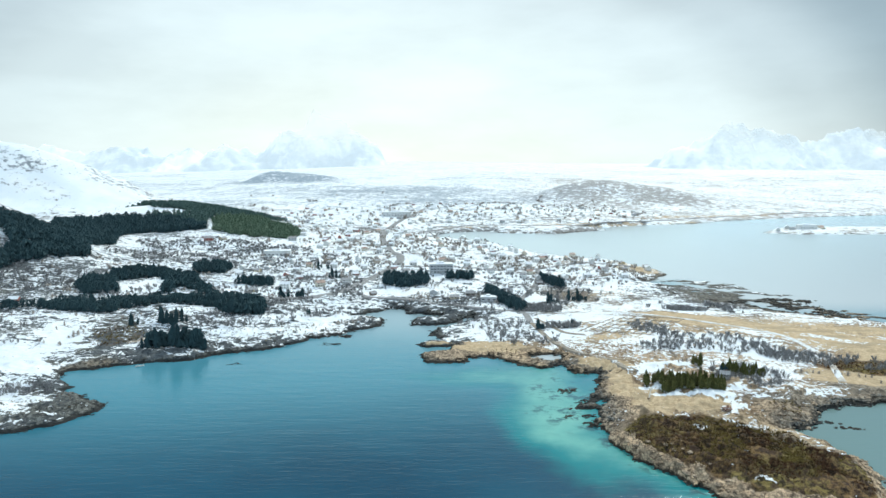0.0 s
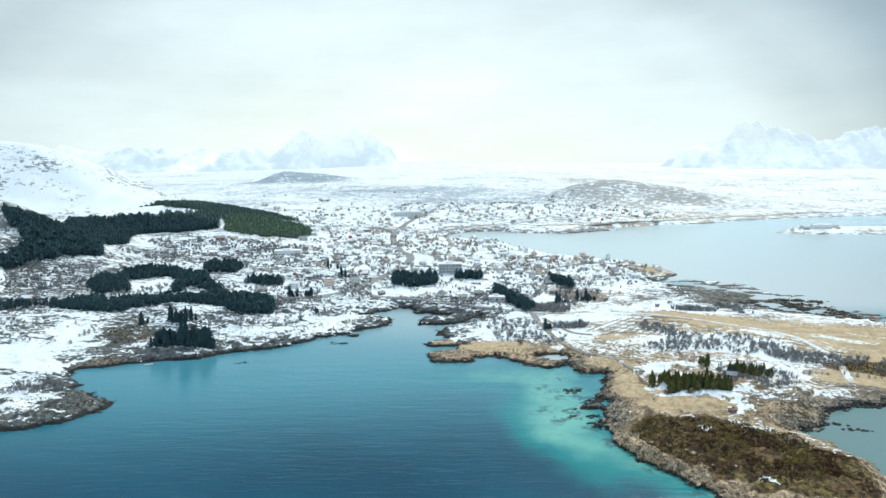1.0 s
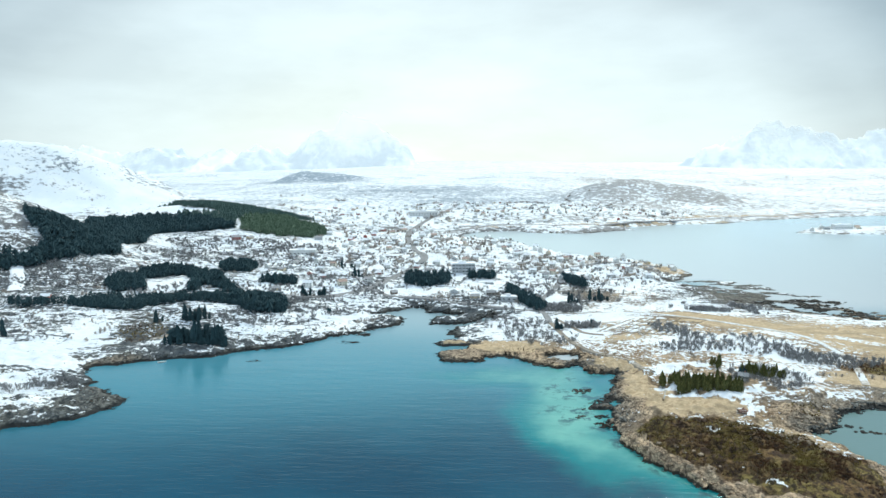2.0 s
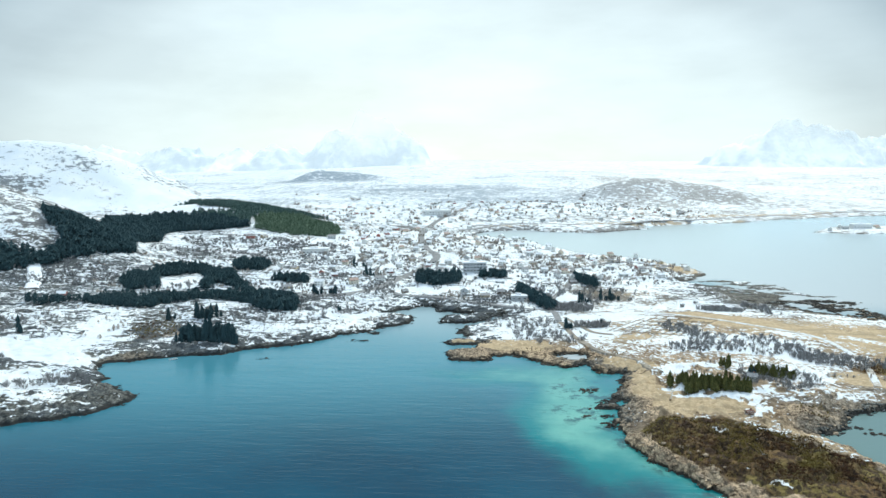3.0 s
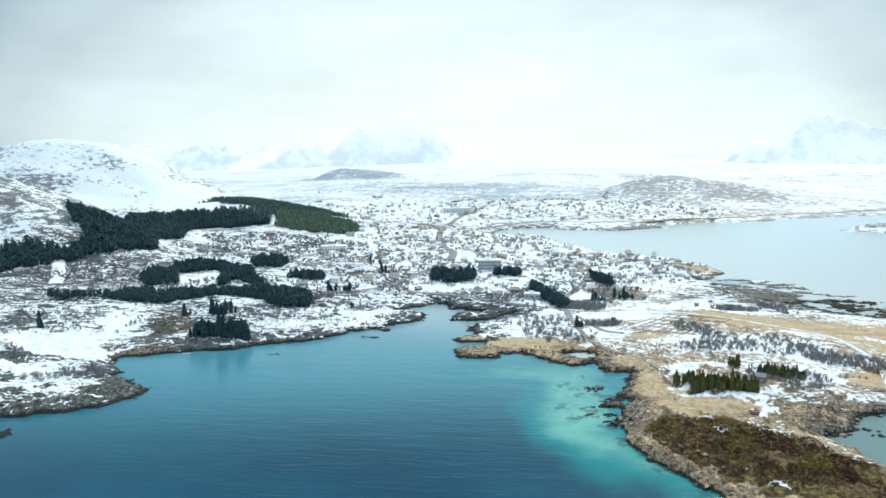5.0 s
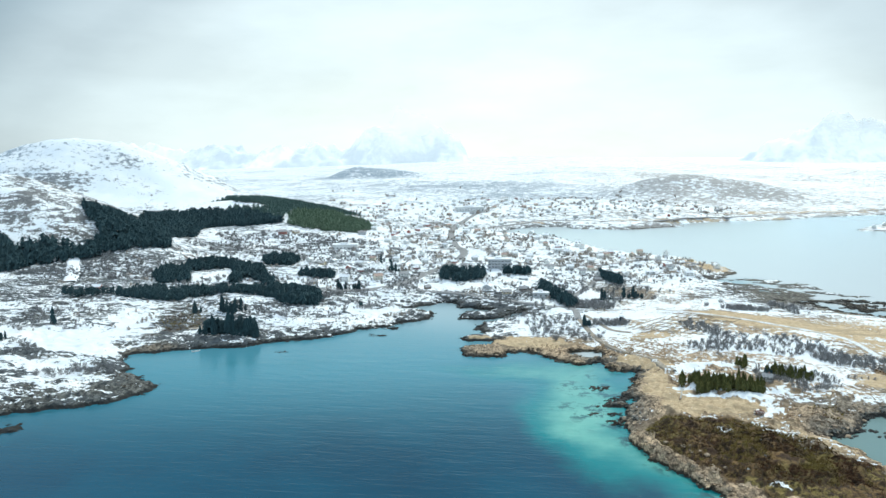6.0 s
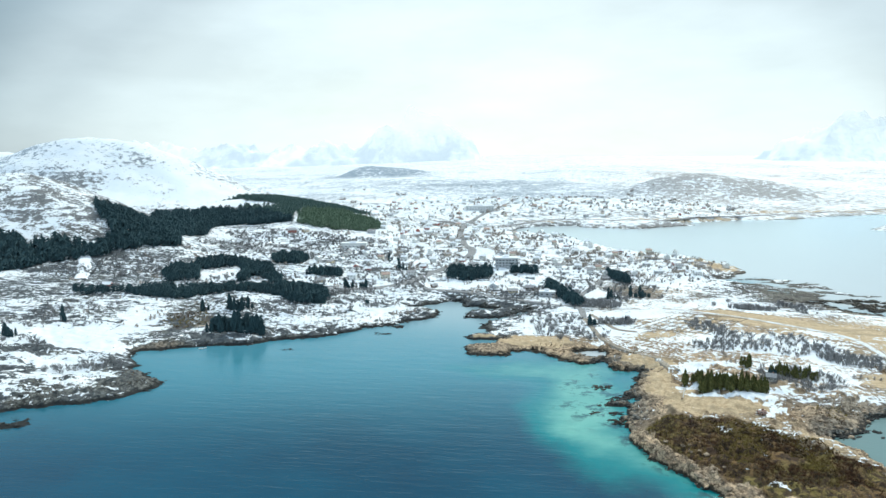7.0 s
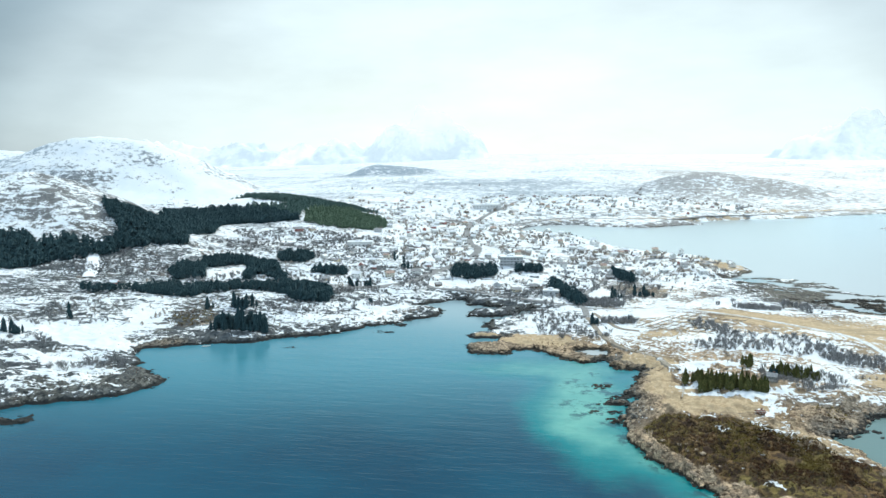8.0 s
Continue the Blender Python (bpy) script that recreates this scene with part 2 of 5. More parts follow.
def water_material():
    """Clear northern sea: deep blue, turquoise over sand; ripples at two scales."""
    m = Mat("sea_water")
    w = m.attr("water")                                     # red: sand showing through, green: pale sky reflection painted over bay and fjord
    swirl = m.noise(0.035, 6, 0.6)
    sand = m.math("ADD", w[0], m.math("MULTIPLY", m.math("SUBTRACT", swirl, 0.5), 0.5))
    c = m.mix(m.step(m.noise(0.012, 4), 0.35, 0.65), (0.000, 0.036, 0.075), (0.000, 0.056, 0.105))
    c = m.mix(m.step(sand, 0.12, 0.55), c, (0.004, 0.185, 0.200))
    c = m.mix(m.step(sand, 0.5, 0.95), c, (0.19, 0.46, 0.385))
    weed = m.step(m.noise(0.09, 6, 0.68), 0.50, 0.60)
    c = m.mix(m.math("MULTIPLY", m.math("MULTIPLY", weed, m.step(w[2], 0.3, 0.8)), 0.8), c, (0.004, 0.035, 0.05))
    # body colour lifted towards the sky where the water should mirror it
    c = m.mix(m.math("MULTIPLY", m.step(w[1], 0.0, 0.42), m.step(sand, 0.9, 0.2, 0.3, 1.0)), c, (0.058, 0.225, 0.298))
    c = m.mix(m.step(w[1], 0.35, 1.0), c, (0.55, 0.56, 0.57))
    c = m.mix(m.attr("silt")[0], c, (0.155, 0.215, 0.195))
    ripple = m.math("ADD", m.noise(0.36, 4, 0.58, (0.22, 1.15, 1.0), turn=4), m.math("MULTIPLY", m.noise(0.07, 3, 0.5, (0.4, 1.6, 1.0), turn=-6), 1.3))
    ripple = m.math("MULTIPLY", ripple, m.math("SUBTRACT", 1.0, m.math("MULTIPLY", m.step(w[1], 0.35, 0.9), 0.92)))
    m.bump(ripple, 0.36, 0.5)
    # a matt body of water under a skin that mirrors more at grazing angles
    normal = m.b.inputs["Normal"].links[0].from_socket
    gloss = m.n.new("ShaderNodeBsdfGlossy")
    gloss.inputs["Color"].default_value, gloss.inputs["Roughness"].default_value = (0.74, 0.91, 0.98, 1), 0.16
    m.l.new(normal, gloss.inputs["Normal"])
    fresnel = m.n.new("ShaderNodeFresnel")
    fresnel.inputs["IOR"].default_value = 1.42
    m.l.new(normal, fresnel.inputs["Normal"])
    skin = m.n.new("ShaderNodeMixShader")
    m.l.new(fresnel.outputs[0], skin.inputs[0])
    m.l.new(m.b.outputs[0], skin.inputs[1])
    m.l.new(gloss.outputs[0], skin.inputs[2])
    m.l.new(skin.outputs[0], m.n["Material Output"].inputs["Surface"])
    return m.done(c, 0.6, 0, 0.0)


M_GROUND, M_WATER = ground_material(), water_material()
M_BARK = plain("bark", (0.10, 0.075, 0.055), 0.4, 6)


def needle_material(name, dark, lite):
    m = Mat(name)
    c = m.mix(m.step(m.noise(1.4, 4), 0.35, 0.65), dark, lite)
    c = m.mix(m.math("MULTIPLY", m.island(), 0.6), c, dark)
    return m.done(c, 0.85, 0, 0.15)


# dark tone raised towards blue, haze over the woods put into the colour
M_SPRUCE = needle_material("spruce_needles", (0.030, 0.060, 0.070), (0.044, 0.082, 0.090))
# olive spruce, brightened in colour to stand in for sunlit sides
M_SUNNY_SPRUCE = needle_material("sunlit_olive_needles", (0.050, 0.060, 0.022), (0.190, 0.185, 0.065))
# the far plantations are paled further, their haze painted into the needles
M_FAR_SPRUCE = needle_material("hazy_needles", (0.062, 0.108, 0.100), (0.115, 0.168, 0.146))
M_PLANTED = needle_material("hazy_plantation_needles", (0.085, 0.132, 0.092), (0.175, 0.235, 0.150))
M_TWIG = needle_material("bare_twigs", (0.20, 0.20, 0.205), (0.43, 0.425, 0.42))


def heather_material():
    """Rust heather, olive moss and dark juniper growing in patches."""
    m = Mat("heather_twigs")
    c = m.mix(m.step(m.noise(0.06, 5, 0.6), 0.44, 0.56), (0.175, 0.096, 0.055), (0.33, 0.250, 0.080))
    c = m.mix(m.math("MULTIPLY", m.step(m.noise(0.16, 6, 0.65), 0.50, 0.58), 0.85), c, (0.040, 0.030, 0.022))
    c = m.mix(m.math("MULTIPLY", m.step(m.island(), 0.3, 0.9), 0.85), c, (0.034, 0.026, 0.018))
    return m.done(c, 0.9, 0, 0.1)


M_SHRUB = heather_material()


# ---- the lie of the land ----
def lattice(ix, iy, seed):
    h = (ix.astype(np.int64) * 374761393 + iy.astype(np.int64) * 668265263 + seed * 1442695041) & 0xFFFFFFFF
    h = ((h ^ (h >> 13)) * 1274126177) & 0xFFFFFFFF
    return ((h ^ (h >> 16)) & 0xFFFF) / 65535.0


def value_noise(x, y, seed):
    ix, iy = np.floor(x), np.floor(y)
    fx, fy = x - ix, y - iy
    fx, fy = fx * fx * (3 - 2 * fx), fy * fy * (3 - 2 * fy)
    a, b = lattice(ix, iy, seed), lattice(ix + 1, iy, seed)
    c, d = lattice(ix, iy + 1, seed), lattice(ix + 1, iy + 1, seed)
    return (a + (b - a) * fx) * (1 - fy) + (c + (d - c) * fx) * fy


def fbm(x, y, size, octaves=4, seed=0, gain=0.5):
    """Noise from -1 to 1 whose largest forms are about `size` metres."""
    total, amp, norm = 0.0, 1.0, 0.0
    for k in range(octaves):
        s = 2.03 ** k / size
        total = total + amp * (value_noise(x * s + 17.3 * k, y * s - 9.1 * k, seed + k) * 2 - 1)
        norm, amp = norm + amp, amp * gain
    return total / norm


def smooth(v, lo, hi):
    t = np.clip((v - lo) / (hi - lo), 0, 1)
    return t * t * (3 - 2 * t)


def blob(x, y, cx, cy, rx, ry, turn=0.0, edge=0.5):
    """1 inside an ellipse, 0 outside, with a soft edge."""
    c, s = math.cos(radians(turn)), math.sin(radians(turn))
    u, v = ((x - cx) * c + (y - cy) * s) / rx, ((y - cy) * c - (x - cx) * s) / ry
    return 1 - smooth(np.sqrt(u * u + v * v), 1 - edge, 1 + edge)


# headlands and bays, going round the land with the sea on the right hand
WEST_SHORE = [(-5200, -900), (-900, 40), (-420, 190), (-300, 252), (-233, 287), (-199, 302), (-185, 310), (-174, 326), (-175, 340), (-196, 354), (-208, 363),
              (-204, 369), (-225, 382), (-226, 400), (-197, 411), (-163, 422), (-132, 442), (-109, 455), (-101, 468), (-97, 477), (-76, 487), (-66, 502), (-46, 516),
              (-45, 535), (-58, 545), (-78, 551), (-76, 559), (-57, 566), (-50, 580), (-38, 584)]
BAY_EAST = [(-29, 560), (-6, 556), (4, 544), (-22, 537), (-22, 517), (0, 519), (24, 548), (32, 536), (5, 509), (-7, 500), (-9, 482), (0, 473), (-18, 461), (-13, 450),
            (9, 452), (4, 441), (-12, 437), (-15, 428), (-11, 414), (13, 413), (18, 426), (31, 429), (39, 417), (60, 400), (75, 409), (82, 391), (94, 389), (77, 351), (83, 344), (76, 332), (78, 315), (75, 304), (74, 292), (79, 279), (83, 270), (90, 260), (96, 247),
            (101, 236), (112, 224), (134, 212), (156, 222), (166, 242)]
INLET = [(169, 262), (163, 284), (152, 299), (173, 307), (182, 322), (192, 332), (226, 337), (300, 322), (460, 270), (900, 150), (5200, -900)]
FJORD = [(5200, 250), (900, 330), (600, 420), (420, 488), (344, 520), (310, 540), (283, 565), (268, 586), (274, 621), (281, 655), (261, 672), (241, 693), (215, 708),
         (232, 735), (248, 757), (250, 792), (227, 839), (202, 878), (163, 905), (131, 945), (106, 1011), (77, 1086), (42, 1137), (4, 1174), (-27, 1195),
         (2, 1279), (45, 1314), (89, 1326), (118, 1290), (209, 1268), (326, 1338), (269, 1372), (368, 1428), (470, 1470), (543, 1484), (641, 1560), (746, 1608),
         (899, 1676), (1500, 1850), (5200, 2400)]
NORTH = [(5200, 9000), (-5200, 9000)]
SPIT = [(595, 1259), (672, 1238), (800, 1226), (1200, 1270), (1200, 1420), (742, 1373), (683, 1373)]
# skerries and pools: x, y, length, width, turn
SKERRIES = [(-218, 271.5, 10, 5.5, 25), (-77, 462, 5.5, 2.6, 10), (-132, 415, 2.0, 1.0, 0), (78, 347, 4, 1.2, 30), (76, 313, 3, 1.0, 30),
            (62, 362, 2.6, 1.0, 0), (77, 322, 5, 1.2, 10), (74, 336, 5, 1.0, 15), (-71, 484, 2.4, 1.2, 0),
            (180, 312, 2.4, 0.7, 10), (186, 306, 2.0, 0.5, 0), (288, 680, 9, 3, -30), (300, 650, 12, 3, -25), (296, 602, 10, 3, -30),
            (310, 575, 14, 3, -25), (328, 556, 12, 3, -20), (276, 700, 10, 3, -30), (262, 716, 9, 3, -20), (342, 540, 12, 3, -15), (318, 610, 6, 1.8, -20)]
POOLS = [(67, 424, 11, 8, -10), (258, 640, 12, 3, -30), (240, 662, 14, 3, -30), (262, 612, 12, 2.5, -30), (288, 590, 14, 3, -25), (226, 690, 12, 3, -25)]


def outline_distance(x, y, outline):
    """Metres to the outline, positive inside it."""
    best, inside = np.full(x.shape, 1e12), np.zeros(x.shape, bool)
    for (ax, ay), (bx, by) in zip(outline, outline[1:] + outline[:1]):
        dx, dy = bx - ax, by - ay
        t = np.clip(((x - ax) * dx + (y - ay) * dy) / (dx * dx + dy * dy), 0, 1)
        best = np.minimum(best, (x - ax - t * dx) ** 2 + (y - ay - t * dy) ** 2)
        if ay != by:
            inside ^= ((ay > y) != (by > y)) & (x < ax + (y - ay) * dx / dy)
    return np.where(inside, 1, -1) * np.sqrt(best)


def shore_distance(x, y):
    """Metres inland from the tide line (negative at sea), with a ragged rocky edge."""
    reach = np.clip(np.hypot(x, y) / 400, 0.6, 3.0)
    wx, wy = x + 5.0 * reach * fbm(x, y, 24, 5, 11, 0.68), y + 5.0 * reach * fbm(x, y, 24, 5, 23, 0.68)
    d = outline_distance(wx, wy, WEST_SHORE + BAY_EAST + INLET + FJORD + NORTH)
    d = np.maximum(d, outline_distance(wx, wy, SPIT))
    for cx, cy, rx, ry, turn in SKERRIES:
        c, s = math.cos(radians(turn)), math.sin(radians(turn))
        u, v = ((wx - cx) * c + (wy - cy) * s) / rx, ((wy - cy) * c - (wx - cx) * s) / ry
        d = np.maximum(d, (1 - np.sqrt(u * u + v * v)) * min(rx, ry))
    for cx, cy, rx, ry, turn in POOLS:
        c, s = math.cos(radians(turn)), math.sin(radians(turn))
        u, v = ((wx - cx) * c + (wy - cy) * s) / rx, ((wy - cy) * c - (wx - cx) * s) / ry
        d = np.minimum(d, -(1 - np.sqrt(u * u + v * v)) * min(rx, ry))
    flats = blob(x, y, 275, 640, 70, 130, 20, 0.5)
    d = d + flats * (15 * fbm(x + 0.5 * y, 1.5 * y - 0.3 * x, 11, 5, 15, 0.6) + 3)
    near = 1 - smooth(np.hypot(x, y), 700, 1100)
    return d + near * (1 - smooth(np.abs(d), 6, 16)) * (4.2 * fbm(x, y, 9, 4, 19, 0.6) + 0.3)


# hills: x, y, half width, half depth, height, turn
HILLS = [(-1025, 1500, 222, 190, 130, 20), (-1500, 1720, 330, 260, 150, 0), (-540, 762, 95, 75, 26, 0), (-1220, 1560, 150, 150, 16, 0), (-740, 1560, 210, 160, 30, 0), (-870, 1540, 150, 120, 24, 0), (-650, 850, 130, 110, 66, 25), (-900, 800, 220, 160, 62, 0),
         (-470, 1190, 150, 120, 46, 0), (-330, 1010, 110, 90, 12, 0), (-640, 1080, 180, 130, 14, 0), (-240, 520, 80, 50, 3, 0), (-360, 620, 110, 100, 4, 0), (-470, 740, 90, 70, 17, 0),
         (116, 280, 34, 24, 5.5, -25), (150, 262, 20, 14, 2, -20), (5, 700, 50, 70, 4, 0), (380, 2050, 150, 130, 46, 5), (520, 2080, 110, 120, 34, 0), (660, 2000, 120, 110, 30, 0), (800, 2100, 300, 160, 10, 0), (40, 1700, 300, 220, 22, 0),
         (-800, 2850, 100, 150, 38, 0), (-690, 2850, 105, 150, 58, 0), (-560, 2870, 105, 150, 50, 0), (-440, 2880, 90, 150, 34, 0), (30, 2850, 400, 200, 50, 0), (1500, 2900, 900, 300, 30, 0)]


def land_height(x, y, d):
    far = np.hypot(x, y)
    inland = np.clip(d, 0, None)
    low = 1 - 0.75 * smooth(x, 0, 120) * (1 - smooth(y, 560, 720)) * smooth(y, 380, 440)
    h = (2.6 * (1 - np.exp(-inland / 6.0)) + 3.5 * (1 - np.exp(-inland / 60.0))) * (0.3 + 0.7 * low) + 9.0 * (1 - np.exp(-inland / 420.0)) * smooth(far, 300, 900)
    for cx, cy, rx, ry, top, turn in HILLS:
        c, s = math.cos(radians(turn)), math.sin(radians(turn))
        u, v = ((x - cx) * c + (y - cy) * s) / rx, ((y - cy) * c - (x - cx) * s) / ry
        h = h + top * np.exp(-(u * u + v * v) / 1.4)
    rough = smooth(inland, 0, 14)
    craggy = smooth(fbm(x, y, 150, 2, 77), -0.25, 0.35)
    near = 1 - smooth(far, 900, 1600)
    h = h + rough * ((0.7 + 1.5 * low) * fbm(x, y, 60, 4, 31) + near * craggy * (0.35 + 0.65 * low) * (3.4 * np.abs(fbm(x + 0.4 * y, y * 1.3, 17, 4, 41)) + 1.2 * fbm(x, y, 5.5, 2, 43)))
    h = h + smooth(inland, 0, 3) * near * (1 - smooth(inland, 14, 34)) * (2.3 * np.abs(fbm(x, y, 7, 4, 47)) + 0.8 * np.abs(fbm(x, y, 3, 2, 49)))
    # broken slabs and cracks of the near headland
    head = blob(x, y, 120, 270, 70, 75, 0, 0.3)
    h = h + head * smooth(inland, 0.3, 3) * (1.3 * np.abs(fbm(x + 0.6 * y, 1.8 * y - 0.5 * x, 3.4, 3, 57, 0.65)) - 0.45 + 0.25 * fbm(x, y, 1.6, 2, 59))
    h = h + smooth(far, 1100, 2200) * rough * (6 * fbm(x, y, 260, 4, 51) + 2.5 * fbm(x, y, 50, 3, 53))
    hill = smooth(h, 40, 120)
    h = h + hill * (17 * fbm(x, y, 180, 5, 61) + 16 * np.abs(fbm(x + 0.5 * y, 1.4 * y, 95, 4, 63, 0.6)) - 5)
    h = h * (1 - 0.8 * blob(x, y, 285, 640, 60, 130, 20, 0.4))
    sea = -0.10 * np.clip(-d, 0, None) - 0.25
    return np.where(d > 0, np.maximum(h, 0.06 + 0.05 * inland), np.clip(sea, -14, -0.2))


def stretched(lo, hi, step, a, b, ratio, most=26):
    """Even lines from lo to hi, then lines that spread out as far as a and b."""
    mid = list(np.arange(lo, hi + step / 2, step))
    left, right, s = [], [], step
    p = mid[0]
    while p > a:
        s *= ratio[0]
        p -= s
        left.append(p)
    p, s = mid[-1], step
    while p < b:
        s = min(s * ratio[1], most)
        p += s
        right.append(p)
    return np.array(left[::-1] + mid + right)


def refined(lines, lo, hi, times):
    """The same lines, with each gap between lo and hi cut into `times` parts."""
    out = []
    for a, b in zip(lines, lines[1:]):
        k = times if lo <= a < hi else 1
        out += [a + (b - a) * j / k for j in range(k)]
    return np.array(out + [lines[-1]])


GX = refined(stretched(-390, 350, 1.25, -5000, 5000, (1.05, 1.05), 44), 72, 170, 2)
GY = refined(stretched(210, 640, 1.25, -2500, 4960, (1.10, 1.018)), 210, 315, 2)
GXX, GYY = np.meshgrid(GX, GY)
GD = np.concatenate([shore_distance(GXX[i:i + 60], GYY[i:i + 60]) for i in range(0, len(GY), 60)])
GZ = land_height(GXX, GYY, GD)


def on_grid(values, x, y):
    """Reads a field of the ground at places x, y."""
    i, j = np.clip(np.searchsorted(GX, x) - 1, 0, len(GX) - 2), np.clip(np.searchsorted(GY, y) - 1, 0, len(GY) - 2)
    u, v = (x - GX[i]) / (GX[i + 1] - GX[i]), (y - GY[j]) / (GY[j + 1] - GY[j])
    return (values[j, i] * (1 - u) + values[j, i + 1] * u) * (1 - v) + (values[j + 1, i] * (1 - u) + values[j + 1, i + 1] * u) * v


def ground_z(x, y):
    return float(on_grid(GZ, np.array([x]), np.array([y]))[0])


# what covers it: fields of dead grass, white snow fields, heather, bare rock (x, y, half width, half depth, turn, amount)
GRASS = [(140, 790, 110, 90, 0, 0.40), (-60, 980, 150, 120, 0, 0.40), (60, 1120, 60, 60, 0, 0.4), (240, 1480, 260, 60, 18, 0.4), (120, 325, 24, 13, -10, 1.0), (100, 322, 12, 16, 0, 0.9), (215, 495, 60, 16, -25, 1.0), (262, 445, 40, 26, -35, 1.0), (190, 525, 40, 10, -25, 0.9), (98, 398, 20, 12, -30, 0.9),
         (20, 446, 32, 14, -5, 0.9), (96, 346, 14, 26, 0, 0.95), (96, 372, 10, 16, 0, 0.8), (110, 470, 26, 9, 10, 0.6), (250, 375, 50, 22, 0, 0.8), (310, 400, 60, 40, 0, 0.8), (50, 428, 26, 10, 0, 0.8),
         (370, 1420, 260, 26, 20, 0.55), (650, 1620, 260, 34, 22, 0.55), (60, 1340, 80, 12, 10, 0.5), (225, 800, 30, 50, 0, 0.7), (-222, 452, 22, 12, 0, 0.55), (330, 470, 60, 20, -25, 0.8)]
WHITE = [(-985, 1470, 60, 30, -20, -0.16), (-890, 1450, 50, 24, -30, -0.14), (-110, 540, 36, 40, 0, 0.13), (40, 500, 40, 24, 0, 0.14), (185, 625, 50, 50, 0, 0.12), (-132, 415, 8, 6, 0, -0.5), (-77, 463, 10, 7, 0, -0.5), (172, 448, 46, 24, -10, 0.20), (60, 470, 14, 14, 0, 0.15), (26, 478, 18, 10, 0, 0.22), (2, 424, 22, 11, 0, -0.35), (60, 800, 200, 150, 0, 0.15), (-60, 1060, 220, 150, 0, 0.15), (150, 1550, 420, 200, 10, 0.07),
         (-10, 622, 70, 26, 0, 0.2), (-232, 352, 40, 12, -38, 0.25), (-292, 352, 40, 14, 10, 0.25), (-190, 395, 40, 6, 25, -0.1), (75, 600, 26, 30, 0, 0.2), (-560, 770, 110, 80, 0, 0.035), (-780, 1390, 160, 66, 38, 0.25), (-218, 271, 16, 10, 0, -0.45), (118, 241, 5, 2.2, -20, 0.34), (115, 250, 4, 1.5, -25, 0.28), (128, 252, 9, 1.4, -28, 0.26), (122, 262, 10, 1.2, -30, 0.22), (136, 246, 10, 1.3, -25, 0.26), (140, 272, 8, 1.4, -30, 0.26), (150, 262, 8, 1.2, -28, 0.22), (56, 495, 24, 26, 0, -0.10), (-400, 620, 110, 48, 0, -0.08), (178, 385, 30, 14, -20, 0.14), (119, 236, 14, 7, -25, -0.08), (104, 284, 3, 2, 0, 0.2), (128, 268, 14, 2, -28, 0.16), (144, 318, 10, 5, 30, 0.25), (124, 340, 26, 4, -5, 0.34), (110, 281, 5, 3.5, 0, 0.34), (117, 245, 12, 1.8, -36, 0.34), (122, 241, 7, 1.8, -15, 0.34), (131, 284, 12, 2.0, -48, 0.25), (130, 258, 9, 3, -25, 0.24), (120, 268, 12, 2.5, -30, 0.2), (-440, 640, 90, 30, 0, -0.10), (-290, 850, 200, 34, 0, -0.09), (-208, 324, 44, 26, 15, 0.06), (-276, 405, 52, 14, -17, 0.4), (-264, 472, 15, 46, 26, 0.24), (-236, 334, 34, 9, -35, 0.25), (165, 566, 52, 16, -20, 0.12), (-360, 425, 60, 20, -10, 0.3), (-330, 400, 80, 30, 20, 0.15), (87, 478, 17, 14, 20, 0.25), (-20, 628, 60, 10, 0, 0.25), (60, 610, 24, 36, 0, 0.2),
         (132, 545, 40, 24, -20, 0.12), (90, 520, 26, 13, 0, 0.2), (195, 420, 26, 14, -20, 0.3), (130, 352, 30, 5, -5, 0.35), (128, 388, 22, 6, 20, 0.3),
         (143, 332, 7, 12, 30, 0.22), (-270, 640, 36, 34, 0, 0.25), (-620, 1080, 330, 120, 10, 0.3), (-430, 790, 30, 60, 0, 0.12), (-680, 850, 160, 130, 0, -0.07), (-120, 490, 55, 34, 20, 0.17), (-150, 640, 70, 30, 0, 0.15), (-330, 500, 60, 20, 0, 0.1),
         (190, 350, 26, 10, -10, 0.1), (230, 458, 8, 50, 35, 0.18), (260, 455, 7, 60, 48, 0.22), (300, 540, 40, 7, -20, 0.25), (-220, 380, 40, 12, 20, 0.1), (-360, 730, 90, 20, 0, 0.1)]
MOSS = [(109, 274, 32, 25, -35, 1.0), (128, 262, 26, 17, -28, 1.0), (144, 252, 20, 9, -12, 1.0), (142, 240, 30, 11, -8, 0.95), (122, 241, 18, 8, -20, 0.9), (180, 315, 16, 8, 0, 0.5), (262, 382, 40, 13, -20, 0.7), (-226, 460, 16, 20, 20, 0.42)]
ROCK = [(4, 425, 20, 9, 0, 1.0), (114, 230, 36, 6, -6, 1.0), (98, 246, 22, 7, -42, 1.0), (86, 330, 7, 34, 0, 0.8), (-208, 324, 44, 26, 15, 0.5), (-322, 474, 44, 22, 0, 0.45), (-250, 362, 30, 12, -30, 0.6), (-200, 340, 24, 18, 20, 0.5), (88, 260, 6.5, 34, 30, 0.9), (150, 216, 20, 6, 0, 0.7), (176, 318, 22, 12, 10, 0.8), (60, 418, 28, 8, -15, 0.6), (205, 335, 36, 10, 0, 0.7), (200, 352, 34, 14, -5, 0.6), (232, 350, 34, 10, 0, 0.5), (-196, 330, 26, 22, 20, 0.5), (-10, 470, 10, 36, 0, 0.35),
        (-150, 450, 60, 12, 25, 0.4), (255, 640, 30, 60, -30, 0.7), (300, 560, 46, 26, -30, 0.7), (240, 700, 40, 24, -30, 0.6)]


